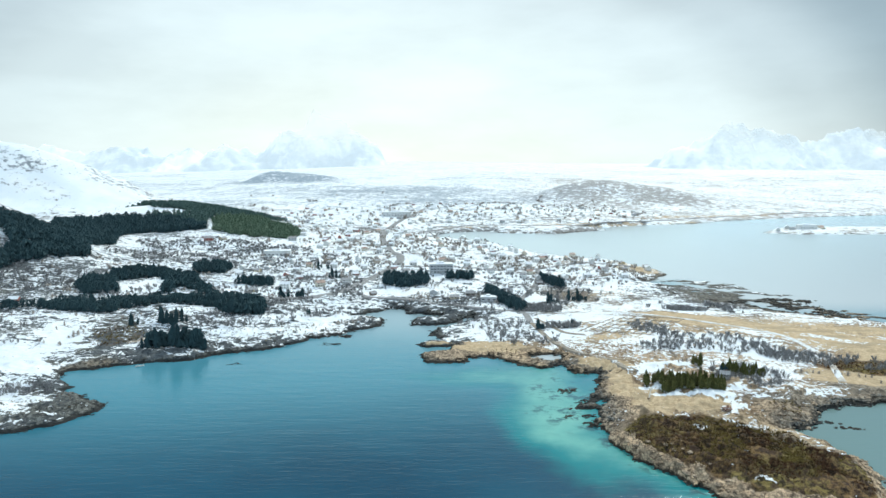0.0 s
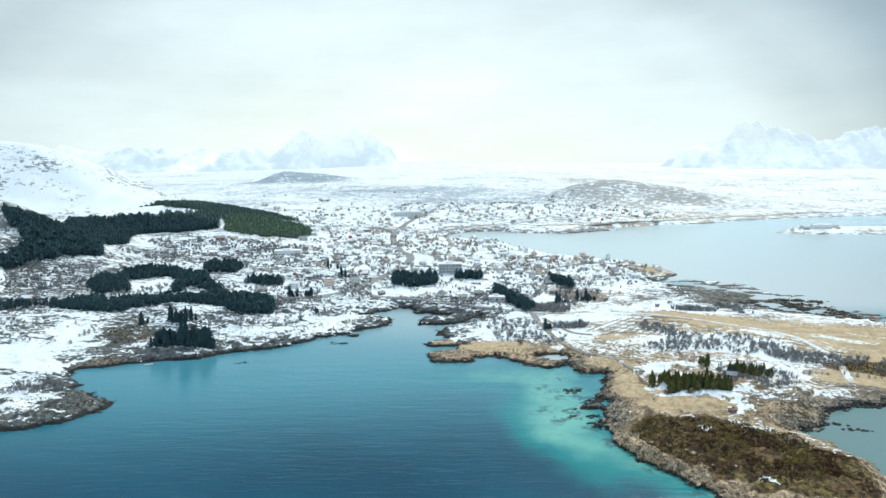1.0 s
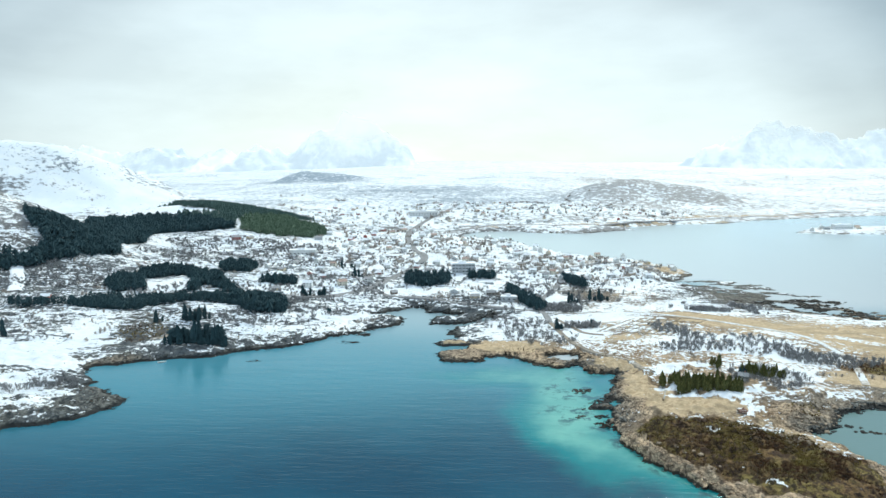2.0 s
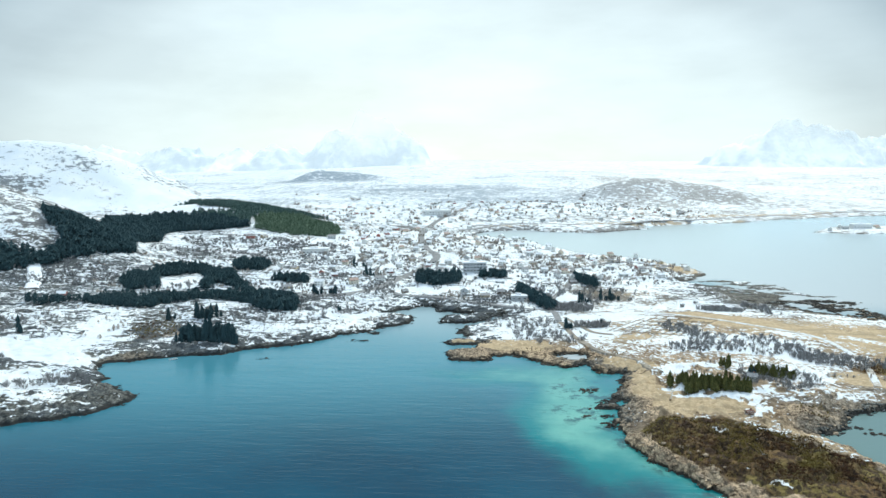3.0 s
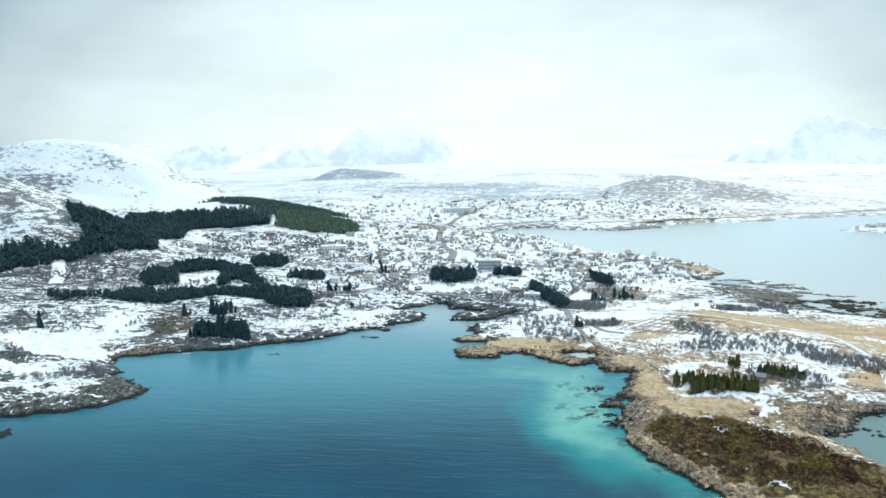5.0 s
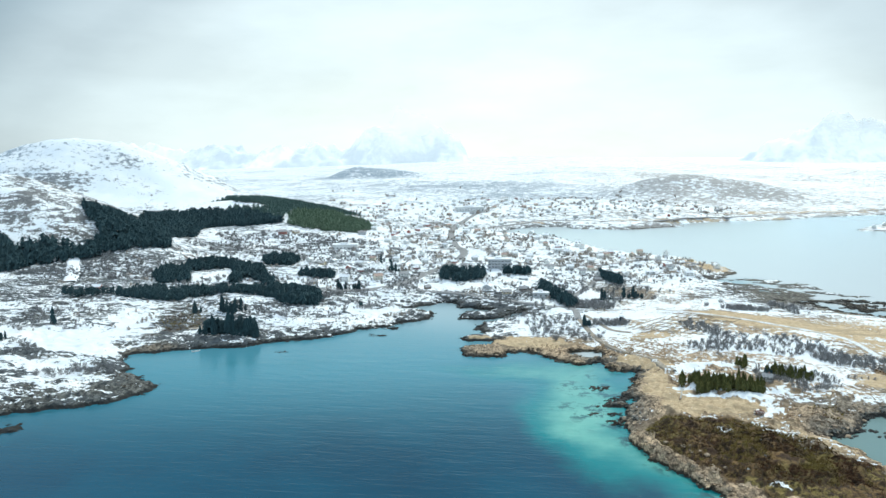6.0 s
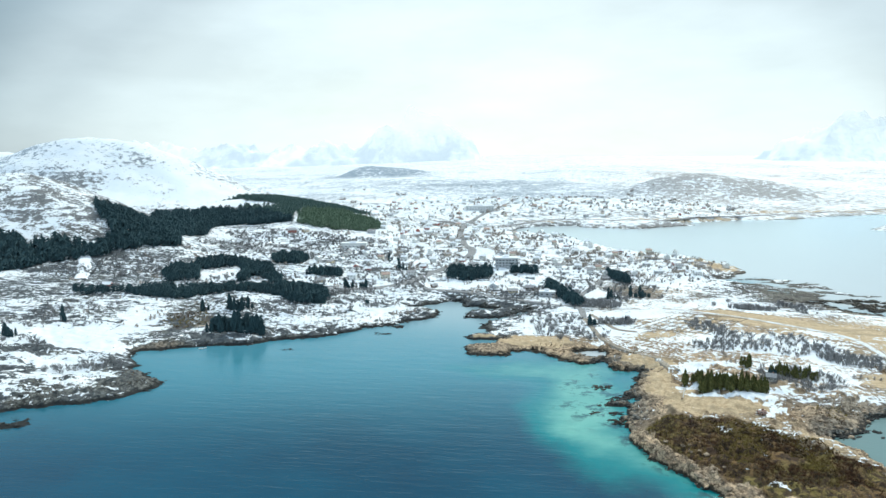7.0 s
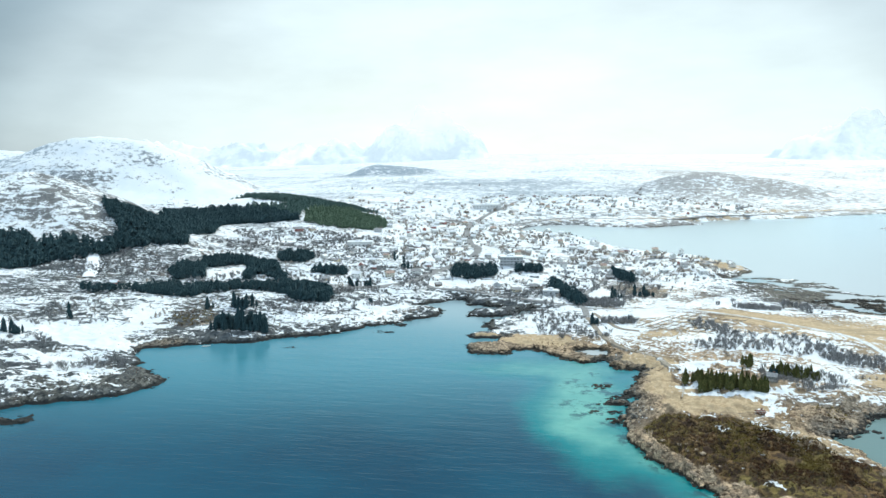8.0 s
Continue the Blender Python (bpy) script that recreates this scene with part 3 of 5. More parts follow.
def dark_rock(x, y):
    """Where the eastern shore is dark, weathered gabbro and not pale granite."""
    return np.maximum.reduce([blob(x, y, cx, cy, rx, ry, turn, 0.4) for cx, cy, rx, ry, turn in ((77, 335, 12, 40, 0), (190, 334, 34, 13, 5), (172, 308, 16, 12, 20), (78, 408, 20, 9, -10), (240, 352, 40, 16, 0), (92, 384, 8, 14, 0))])


def land_cover(x, y, d, z):
    far = np.hypot(x, y)
    wx, wy = x + 11 * fbm(x, y, 26, 4, 81, 0.6), y + 11 * fbm(x, y, 26, 4, 83, 0.6)
    east = smooth(x, -20, 140) * (1 - smooth(y, 520, 700))
    snow = 0.49 - 0.075 * east - 0.06 * (1 - smooth(y, 480, 640)) * (1 - smooth(x, -60, 0)) + 0.04 * smooth(y, 560, 800) + 0.25 * fbm(x, y, 70, 3, 91, 0.6) + 0.16 * smooth(far, 1300, 2000) * fbm(x, y, 300, 3, 92) - 0.12 * np.exp(-((x - 480) / 360) ** 2 - ((y - 2000) / 170) ** 2) - 0.50 * np.exp(-((x + 640) / 210) ** 4 - ((y - 2800) / 130) ** 2) - 0.26 * np.exp(-((x + 200) / 560) ** 2 - ((y - 2150) / 360) ** 2) + 0.15 * smooth(z, 75, 130) - 0.07 * smooth(far, 900, 1300) * smooth(x, -300, 0) * (1 - smooth(far, 2100, 2500))
    grass = (0.10 + 0.26 * east + 0.35 * fbm(x, y, 70, 3, 93)) * (1 - smooth(far, 700, 1100)) - 0.3 * (1 - smooth(x, -80, 0))
    rock, moss = 0.15 + 0.5 * smooth(fbm(x, y, 45, 3, 95), 0.1, 0.5), np.zeros(x.shape)
    slope = np.hypot(np.gradient(z, GY, axis=0), np.gradient(z, GX, axis=1)) * (1 - smooth(far, 2000, 2600))
    snow = snow + 0.05 - 0.30 * smooth(slope, 0.18, 0.75) * (1 - 0.78 * smooth(far, 700, 1300) * (1 - 0.4 * smooth(z, 45, 90)))
    for cx, cy, rx, ry, turn, amount in WHITE:
        snow = snow + amount * blob(wx, wy, cx, cy, rx, ry, turn, 0.3)
    for cx, cy, rx, ry, turn, amount in GRASS:
        b = blob(wx, wy, cx, cy, rx, ry, turn, 0.25)
        grass, snow, rock = np.maximum(grass, amount * b), snow - 0.21 * amount * b, rock * (1 - b)
    for cx, cy, rx, ry, turn, amount in MOSS:
        b = blob(wx, wy, cx, cy, rx, ry, turn, 0.2)
        moss, snow, grass = np.maximum(moss, amount * b), snow - 0.19 * amount * b, grass * (1 - b)
    for cx, cy, rx, ry, turn, amount in ROCK:
        b = blob(wx, wy, cx, cy, rx, ry, turn, 0.3)
        rock, snow, moss = np.maximum(rock, amount * b), snow - 0.15 * amount * b, moss * (1 - 0.6 * b)
    rock = rock * (1 - 0.9 * smooth(far, 620, 900))
    belt = (1 - smooth(d + 6 * fbm(x, y, 12, 3, 97), -2 + 4 * smooth(x, 0, 60), 3 + 6 * smooth(x, 0, 60))) * (1 - 0.75 * smooth(far, 900, 1500))
    rock, snow, grass, moss = np.maximum(rock, belt), snow - 0.32 * belt, grass * (1 - 0.5 * belt), moss * (1 - belt)
    beach = blob(x, y, -212, 402, 18, 10, 20)
    grass, snow, rock = grass * (1 - beach), snow - 0.2 * beach, np.maximum(rock, beach)
    return np.stack([np.clip(snow, 0.02, 0.98), np.clip(grass, 0, 1), np.clip(rock, 0, 1)], -1), np.stack([np.clip(moss, 0, 1), np.clip(z / 10 + 0.12 * blob(x, y, 275, 640, 70, 130, 20, 0.5), 0, 1), (1 - smooth(x - 110 * smooth(y, 436, 476), -60, 40) * (1 - 0.5 * smooth(y, 480, 620))) * (1 - 0.3 * blob(x, y, -212, 402, 18, 10, 20)) * (1 - 0.1 * blob(x, y, 275, 640, 70, 130, 20, 0.5)) + 0.65 * dark_rock(wx, wy) + 0.45 * blob(x, y, 250, 640, 80, 130, 20, 0.4)], -1)


def sheet(name, xs, ys, z, material, attributes):
    """A mesh over a grid of lines, with colour attributes on its points."""
    nx, ny = len(xs), len(ys)
    xx, yy = np.meshgrid(xs, ys)
    verts = np.stack([xx, yy, z], -1).reshape(-1, 3).astype(np.float32)
    i = (np.arange(ny - 1)[:, None] * nx + np.arange(nx - 1)[None, :]).reshape(-1)
    quads = np.stack([i, i + 1, i + nx + 1, i + nx], -1).astype(np.int32)
    return raw_mesh(name, verts, quads, material, attributes, True)


def raw_mesh(name, verts, faces, material, attributes=None, shade_smooth=False):
    me = bpy.data.meshes.new(name)
    k = faces.shape[1]
    me.vertices.add(len(verts))
    me.vertices.foreach_set("co", np.ascontiguousarray(verts, np.float32).ravel())
    me.loops.add(faces.size)
    me.loops.foreach_set("vertex_index", np.ascontiguousarray(faces, np.int32).ravel())
    me.polygons.add(len(faces))
    me.polygons.foreach_set("loop_start", np.arange(0, faces.size, k, dtype=np.int32))
    me.polygons.foreach_set("use_smooth", np.full(len(faces), shade_smooth))
    for key, values in (attributes or {}).items():
        a = me.attributes.new(key, "FLOAT_COLOR", "POINT")
        rgba = np.ones((len(verts), 4), np.float32)
        rgba[:, :3] = values.reshape(-1, 3)
        a.data.foreach_set("color", rgba.ravel())
    me.materials.append(material)
    me.update(calc_edges=True)
    return new(name, me)


cover, extra = land_cover(GXX, GYY, GD, GZ)
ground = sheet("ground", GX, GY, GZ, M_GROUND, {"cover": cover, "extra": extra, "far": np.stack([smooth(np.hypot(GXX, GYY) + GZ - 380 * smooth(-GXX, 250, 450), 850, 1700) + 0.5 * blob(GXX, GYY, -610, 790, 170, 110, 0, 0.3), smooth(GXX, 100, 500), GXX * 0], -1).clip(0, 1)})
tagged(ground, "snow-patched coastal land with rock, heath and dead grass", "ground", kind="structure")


# ---- the sea ----
def sea_sheet():
    xs, ys = stretched(-330, 330, 6, -5000, 5000, (1.12, 1.12)), stretched(150, 640, 6, -2500, 4950, (1.12, 1.05))
    xx, yy = np.meshgrid(xs, ys)
    d = np.concatenate([shore_distance(xx[i:i + 40], yy[i:i + 40]) for i in range(0, len(ys), 40)])
    off = np.clip(-d, 0, None)
    wx, wy = xx + 16 * fbm(xx, yy, 55, 4, 7), yy + 22 * fbm(xx, yy, 55, 4, 9)
    sand = 0.32 * np.exp(-off / 14.0) * smooth(xx, 0, 60)
    for cx, cy, rx, ry, turn, amount in ((62, 345, 27, 62, -4, 1.0), (57, 298, 19, 36, 6, 0.95), (62, 272, 14, 26, 12, 0.62), (42, 386, 50, 20, -8, 0.8), (4, 396, 40, 16, 0, 0.5), (-130, 388, 70, 24, 20, 0.46),
                                         (-208, 392, 18, 12, 0, 0.4), (84, 254, 12, 26, 24, 0.66), (104, 228, 12, 18, 35, 0.55), (-30, 440, 60, 40, 0, 0.25), (-225, 262, 50, 22, 0, 0.34), (185, 285, 30, 36, 0, 0.35)):
        c, q = math.cos(radians(turn)), math.sin(radians(turn))
        u, v = ((wx - cx) * c + (wy - cy) * q) / rx, ((wy - cy) * c - (wx - cx) * q) / ry
        sand = 1 - (1 - sand) * (1 - 0.8 * amount * np.exp(-1.1 * (u * u + v * v)))
    # grows with distance: how much sky reflection the water colour carries
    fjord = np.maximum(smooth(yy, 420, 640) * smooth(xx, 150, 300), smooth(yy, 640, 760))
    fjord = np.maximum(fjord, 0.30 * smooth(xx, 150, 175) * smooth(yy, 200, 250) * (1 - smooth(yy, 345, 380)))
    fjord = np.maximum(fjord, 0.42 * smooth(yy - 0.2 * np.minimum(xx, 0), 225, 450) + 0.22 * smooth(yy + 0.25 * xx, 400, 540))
    fjord = np.maximum(fjord, 0.85 * blob(xx, yy, 67, 424, 14, 11, -10, 0.4))
    weed = np.maximum(np.exp(-off / 10.0), blob(wx, wy, 69, 335, 13, 44, 0))
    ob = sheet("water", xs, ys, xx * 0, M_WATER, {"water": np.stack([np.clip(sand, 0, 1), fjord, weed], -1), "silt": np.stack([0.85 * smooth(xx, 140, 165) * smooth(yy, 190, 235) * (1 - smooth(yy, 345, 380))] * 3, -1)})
    return tagged(ob, "rippled blue sea, turquoise over sand shallows", "sea", kind="structure")


sea_sheet()


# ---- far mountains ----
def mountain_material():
    """Snow and rock, kilometres of bright haze put into colour and glow; the summits fade out as cloud."""
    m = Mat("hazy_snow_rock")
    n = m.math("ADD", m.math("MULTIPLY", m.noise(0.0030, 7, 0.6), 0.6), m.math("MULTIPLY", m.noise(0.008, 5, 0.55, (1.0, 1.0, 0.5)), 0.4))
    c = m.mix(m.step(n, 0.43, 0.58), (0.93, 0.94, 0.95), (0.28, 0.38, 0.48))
    # a faint glow and a greyed base stand in for haze
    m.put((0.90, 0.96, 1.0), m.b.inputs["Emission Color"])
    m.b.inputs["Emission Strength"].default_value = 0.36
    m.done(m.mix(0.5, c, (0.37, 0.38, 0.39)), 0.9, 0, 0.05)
    split = m.n.new("ShaderNodeSeparateXYZ")
    m.l.new(m.n.new("ShaderNodeNewGeometry").outputs["Position"], split.inputs[0])
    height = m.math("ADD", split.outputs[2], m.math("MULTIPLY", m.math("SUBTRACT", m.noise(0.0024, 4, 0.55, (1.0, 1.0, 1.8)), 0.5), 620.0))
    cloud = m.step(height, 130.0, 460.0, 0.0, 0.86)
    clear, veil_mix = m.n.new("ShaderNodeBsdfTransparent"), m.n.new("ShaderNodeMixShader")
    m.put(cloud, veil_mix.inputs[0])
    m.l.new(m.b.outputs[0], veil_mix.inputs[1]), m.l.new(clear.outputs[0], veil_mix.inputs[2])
    m.l.new(veil_mix.outputs[0], m.n["Material Output"].inputs["Surface"])
    return m.m


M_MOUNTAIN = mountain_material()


def mountain(label, cx, cy, rx, ry, seed, profile):
    """A snowy massif whose crest line passes through (share along, height); ridged slopes on both sides."""
    xs, ys = np.linspace(cx - rx, cx + rx, 260), np.linspace(cy - ry, cy + ry, 60)
    xx, yy = np.meshgrid(xs, ys)
    u, v = (xx - cx) / rx, (yy - cy) / ry
    crest = np.interp(u, [p[0] for p in profile], [p[1] for p in profile])
    ridge = 1 - np.abs(fbm(xx, yy, 380, 5, seed, 0.55)) * 1.6
    slope = np.clip(1 - np.abs(v + 0.25 * fbm(xx, yy, 700, 2, seed + 3)), 0, 1) ** 1.15
    h = crest * slope * (0.55 + 0.5 * ridge) + 60 * fbm(xx, yy, 200, 5, seed + 9, 0.6) * smooth(slope * crest, 20, 120) - 6 * (1 - smooth(slope, 0, 0.1))
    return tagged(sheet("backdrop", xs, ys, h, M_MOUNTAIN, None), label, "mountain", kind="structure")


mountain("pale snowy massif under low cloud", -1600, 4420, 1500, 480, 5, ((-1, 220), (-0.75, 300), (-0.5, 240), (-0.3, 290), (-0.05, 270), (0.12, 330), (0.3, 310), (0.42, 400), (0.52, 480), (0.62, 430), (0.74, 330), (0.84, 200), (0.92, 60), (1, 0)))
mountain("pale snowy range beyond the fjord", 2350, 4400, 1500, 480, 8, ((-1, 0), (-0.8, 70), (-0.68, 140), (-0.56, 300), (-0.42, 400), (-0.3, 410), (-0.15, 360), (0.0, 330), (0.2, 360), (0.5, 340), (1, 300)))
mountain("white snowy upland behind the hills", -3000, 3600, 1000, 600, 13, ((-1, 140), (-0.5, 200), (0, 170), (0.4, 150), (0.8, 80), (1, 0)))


# ---- building blocks ----
def mesh_of(name, bm, *materials):
    me = bpy.data.meshes.new(name)
    bm.to_mesh(me)
    bm.free()
    for m in materials:
        me.materials.append(m)
    return me


def part(name, data, parent, label="", at=None):
    """One mesh under a thing or under a part."""
    ob = new(name, data)
    ob.parent = parent
    if at is not None:
        ob.matrix_basis = at
    return tagged(ob, label)


def box(bm, x0, x1, y0, y1, z0, z1):
    v = [bm.verts.new(p) for p in ((x0, y0, z0), (x1, y0, z0), (x1, y1, z0), (x0, y1, z0), (x0, y0, z1), (x1, y0, z1), (x1, y1, z1), (x0, y1, z1))]
    for f in ((0, 3, 2, 1), (4, 5, 6, 7), (0, 1, 5, 4), (1, 2, 6, 5), (2, 3, 7, 6), (3, 0, 4, 7)):
        bm.faces.new([v[k] for k in f])


# ---- conifers ----
def conifer_arrays(rng, height, width, layers, arms):
    """Crown of drooping, ragged whorls; returns points and triangles."""
    pts, tris = [], []
    for k in range(layers):
        f = k / layers
        z0 = height * (0.08 + 0.82 * f + rng.uniform(-0.03, 0.03))
        r = width * (1 - f) ** 0.52 * (0.75 + 0.5 * min(1, f * 4)) * rng.uniform(0.8, 1.15)
        drop, rise = height * 0.07 * (1.1 - f), height * (0.26 if k < layers - 1 else 0.12)
        turn = rng.uniform(0, 6.28)
        lean = (rng.uniform(-0.12, 0.12) * width, rng.uniform(-0.12, 0.12) * width)
        for a in range(arms):
            t0, t1 = turn + 6.2832 * a / arms, turn + 6.2832 * (a + 0.55) / arms
            tm = (t0 + t1) / 2
            rr = r * rng.uniform(0.4, 1.35)
            base = len(pts)
            pts += [(lean[0], lean[1], z0 + rise), (rr * 0.55 * math.cos(t0), rr * 0.55 * math.sin(t0), z0 + 0.35 * drop),
                    (rr * math.cos(tm), rr * math.sin(tm), z0 - drop * rng.uniform(0.4, 1.4)), (rr * 0.55 * math.cos(t1 + 0.2), rr * 0.55 * math.sin(t1 + 0.2), z0 + 0.3 * drop)]
            tris += [(base, base + 1, base + 2), (base, base + 2, base + 3)]
    return np.array(pts), np.array(tris)


def trunk_mesh(height, r):
    bm = bmesh.new()
    bmesh.ops.create_cone(bm, cap_ends=True, segments=7, radius1=r, radius2=r * 0.25, depth=height, matrix=Matrix.Translation((0, 0, height / 2 - 0.4)))
    return mesh_of("trunk", bm, M_BARK)


def tree_kind(seed, height, width, material, label, layers=13, arms=8):
    rng = random.Random(seed)
    tree = new("spruce_tree")
    tagged(tree, label, "tree", "spruce trees")
    part("trunk", trunk_mesh(height * 0.8, 0.16 + height * 0.008), tree)
    pts, tris = conifer_arrays(rng, height, width, layers, arms)
    crown = raw_mesh("crown", pts, tris, material)
    crown.parent = tree
    return tree


GREEN_TREES = [tree_kind(100 + k, 9.0 + k % 3 * 1.7, 1.75 + 0.35 * (k % 2), M_SUNNY_SPRUCE, "olive-green spruce in a small planted stand", 16, 9) for k in range(5)]
DARK_TREES = [tree_kind(200 + k, 8.5 + k % 3 * 1.8, 2.3 + 0.4 * (k % 2), M_SPRUCE, "dark green spruce standing in snow") for k in range(5)]
used_trees = set()


def plant(kinds, x, y, scale, rng):
    src = kinds[rng.randrange(len(kinds))]
    m = Matrix.Translation((x, y, ground_z(x, y) - 0.15)) @ Matrix.Rotation(rng.uniform(0, 6.28), 4, "Z") @ Matrix.Diagonal((scale * rng.uniform(0.9, 1.15), scale * rng.uniform(0.9, 1.15), scale * rng.uniform(0.7, 1.25), 1))
    if src.name not in used_trees:
        used_trees.add(src.name)
        src.matrix_basis = m
    else:
        copy_thing(src, m)


def stand(kinds, count, ax, ay, bx, by, depth, scale, seed):
    """Trees in a strip from a to b, `depth` metres deep."""
    rng = random.Random(seed)
    for k in range(count):
        t, s = (k + rng.uniform(0.1, 0.9)) / count, rng.uniform(-0.5, 0.5) * depth
        n = Vector((by - ay, ax - bx)).normalized() if (ax, ay) != (bx, by) else Vector((1, 0))
        plant(kinds, ax + (bx - ax) * t + n.x * s, ay + (by - ay) * t + n.y * s, scale, rng)


stand(GREEN_TREES, 86, 115, 349, 147, 346, 11, 0.85, 1)
stand(GREEN_TREES, 9, 108, 358, 116, 359, 6, 0.75, 2)
stand(GREEN_TREES, 34, 157, 375, 181, 375, 8, 0.72, 3)
stand(DARK_TREES, 4, 156, 371, 159, 373, 3, 0.5, 26)
stand(GREEN_TREES, 7, 146, 386, 152, 388, 4, 0.8, 4)
stand(DARK_TREES, 46, -196, 434, -156, 440, 11, 1.12, 5)
stand(DARK_TREES, 28, -208, 498, -190, 488, 14, 0.88, 6)
stand(DARK_TREES, 6, -230, 489, -222, 486, 5, 0.85, 7)
stand(DARK_TREES, 7, -145, 597, -137, 597, 4, 1.0, 12)
stand(DARK_TREES, 6, -131, 601, -125, 601, 4, 1.0, 13)
stand(DARK_TREES, 2, -108, 533, -106, 533, 1, 0.9, 14)
stand(DARK_TREES, 10, 90, 582, 101, 584, 6, 0.8, 16)
stand(DARK_TREES, 10, 110, 596, 128, 594, 8, 0.85, 17)
stand(DARK_TREES, 5, 69, 490, 74, 491, 3, 0.85, 18)
stand(DARK_TREES, 6, 84, 499, 99, 498, 4, 0.45, 19)
stand(DARK_TREES, 3, -312, 441, -309, 441, 3, 0.9, 21)
stand(DARK_TREES, 16, -332, 396, -316, 401, 8, 0.85, 23)
stand(DARK_TREES, 9, -120, 700, -100, 706, 14, 0.9, 24)
stand(DARK_TREES, 6, -150, 770, -128, 760, 12, 0.9, 25)


# ---- woods: too many trees to count ----
def inside(poly, x, y):
    hit = False
    for (ax, ay), (bx, by) in zip(poly, poly[1:] + poly[:1]):
        if (ay > y) != (by > y) and x < ax + (y - ay) * (bx - ax) / (by - ay):
            hit = not hit
    return hit


def wood(label, polys, spacing, height, material, seed, gaps=(), wob=7.0):
    rng = random.Random(seed)
    kinds = [conifer_arrays(rng, 1.0, 0.27 + 0.04 * k, 5, 6) for k in range(6)]
    all_p, all_t, base = [], [], 0
    for poly in polys:
        xs, ys = [p[0] for p in poly], [p[1] for p in poly]
        y = min(ys)
        while y < max(ys):
            x = min(xs)
            while x < max(xs):
                px_, py_ = x + rng.uniform(-0.5, 0.5) * spacing, y + rng.uniform(-0.5, 0.5) * spacing
                qx, qy = px_ + wob * noise.noise((px_ / 16, py_ / 16, seed)), py_ + wob * noise.noise((px_ / 16, py_ / 16, seed + 9))
                if inside(poly, qx, qy) and rng.random() < 0.95 and not any((px_ - gx) ** 2 / grx ** 2 + (py_ - gy) ** 2 / gry ** 2 < 1 for gx, gy, grx, gry in gaps):
                    pts, tris = kinds[rng.randrange(6)]
                    h = height * rng.uniform(0.6, 1.25) * (1 + 0.15 * noise.noise((px_ / 40, py_ / 40, 3)))
                    a = rng.uniform(0, 6.28)
                    c, s = math.cos(a), math.sin(a)
                    w = h * rng.uniform(0.9, 1.2)
                    q = np.stack([(pts[:, 0] * c - pts[:, 1] * s) * w + px_, (pts[:, 0] * s + pts[:, 1] * c) * w + py_, pts[:, 2] * h * 1.04 - 0.05 * h + ground_z(px_, py_)], -1)
                    all_p.append(q), all_t.append(tris + base)
                    base += len(pts)
                x += spacing
            y += spacing
    return tagged(raw_mesh("spruce_wood", np.concatenate(all_p), np.concatenate(all_t), material), label, "forest", kind="stuff")


wood("dark spruce belt behind the shore rocks", [[(-332, 540), (-316, 530), (-282, 519), (-254, 520), (-243, 540), (-217, 556), (-194, 548), (-166, 520), (-138, 522), (-146, 550), (-160, 570), (-180, 584), (-206, 580), (-232, 578), (-254, 562), (-276, 556), (-318, 556)]], 3.2, 7.2, M_SPRUCE, 31, (), 3.0)
wood("tall green-black spruces at the end of a belt", [[(-196, 552), (-166, 521), (-138, 522), (-146, 550), (-160, 570), (-180, 584), (-200, 576)]], 3.3, 10.5, M_SPRUCE, 43, (), 3.0)
wood("dark spruce wood round a snowy clearing", [[(-322, 592), (-288, 594), (-298, 616), (-322, 654), (-292, 688), (-276, 668), (-262, 636), (-254, 604), (-240, 604), (-248, 628), (-230, 622), (-216, 594), (-206, 602), (-226, 640), (-250, 676), (-280, 710), (-308, 722), (-336, 694), (-346, 640)]], 3.4, 9.0, M_SPRUCE, 32, ((-336, 668, 7, 9), (-238, 640, 6, 8)), 5.0)
wood("dark round spruce copse in a snowfield", [[(-262, 724), (-238, 738), (-240, 768), (-252, 784), (-278, 768), (-274, 740)]], 3.3, 11, M_SPRUCE, 33, (), 3.0)
wood("dark spruces before a pale school block", [[(-58, 649), (-38, 646), (-17, 650), (-14, 674), (-24, 696), (-60, 700)], [(2, 676), (30, 676), (32, 690), (4, 692)]], 3.2, 9.5, M_SPRUCE, 36, ((-46, 664, 8, 6), (-30, 690, 7, 5)), 4.0)
wood("dark spruce copse on the shore rocks", [[(-196, 438), (-160, 442), (-160, 452), (-194, 456)]], 3.0, 11.0, M_SPRUCE, 41, (), 3.0)
wood("dark spruce forest at the foot of the hill", [[(-820, 585), (-640, 588), (-502, 603), (-470, 640), (-434, 670), (-392, 736), (-402, 775), (-424, 800), (-436, 895), (-450, 952), (-433, 978), (-355, 1024), (-410, 1075), (-500, 1075), (-550, 1040), (-560, 1000),
      (-525, 930), (-505, 880), (-478, 850), (-486, 812), (-522, 782), (-506, 758), (-474, 732), (-448, 712), (-456, 676), (-478, 684), (-500, 686), (-526, 664), (-550, 682), (-590, 678), (-650, 670), (-820, 650)]], 4.1, 11.5, M_SPRUCE, 34)
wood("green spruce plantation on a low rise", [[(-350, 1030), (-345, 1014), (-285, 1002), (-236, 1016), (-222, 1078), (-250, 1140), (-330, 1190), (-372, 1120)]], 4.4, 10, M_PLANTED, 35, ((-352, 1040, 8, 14),))
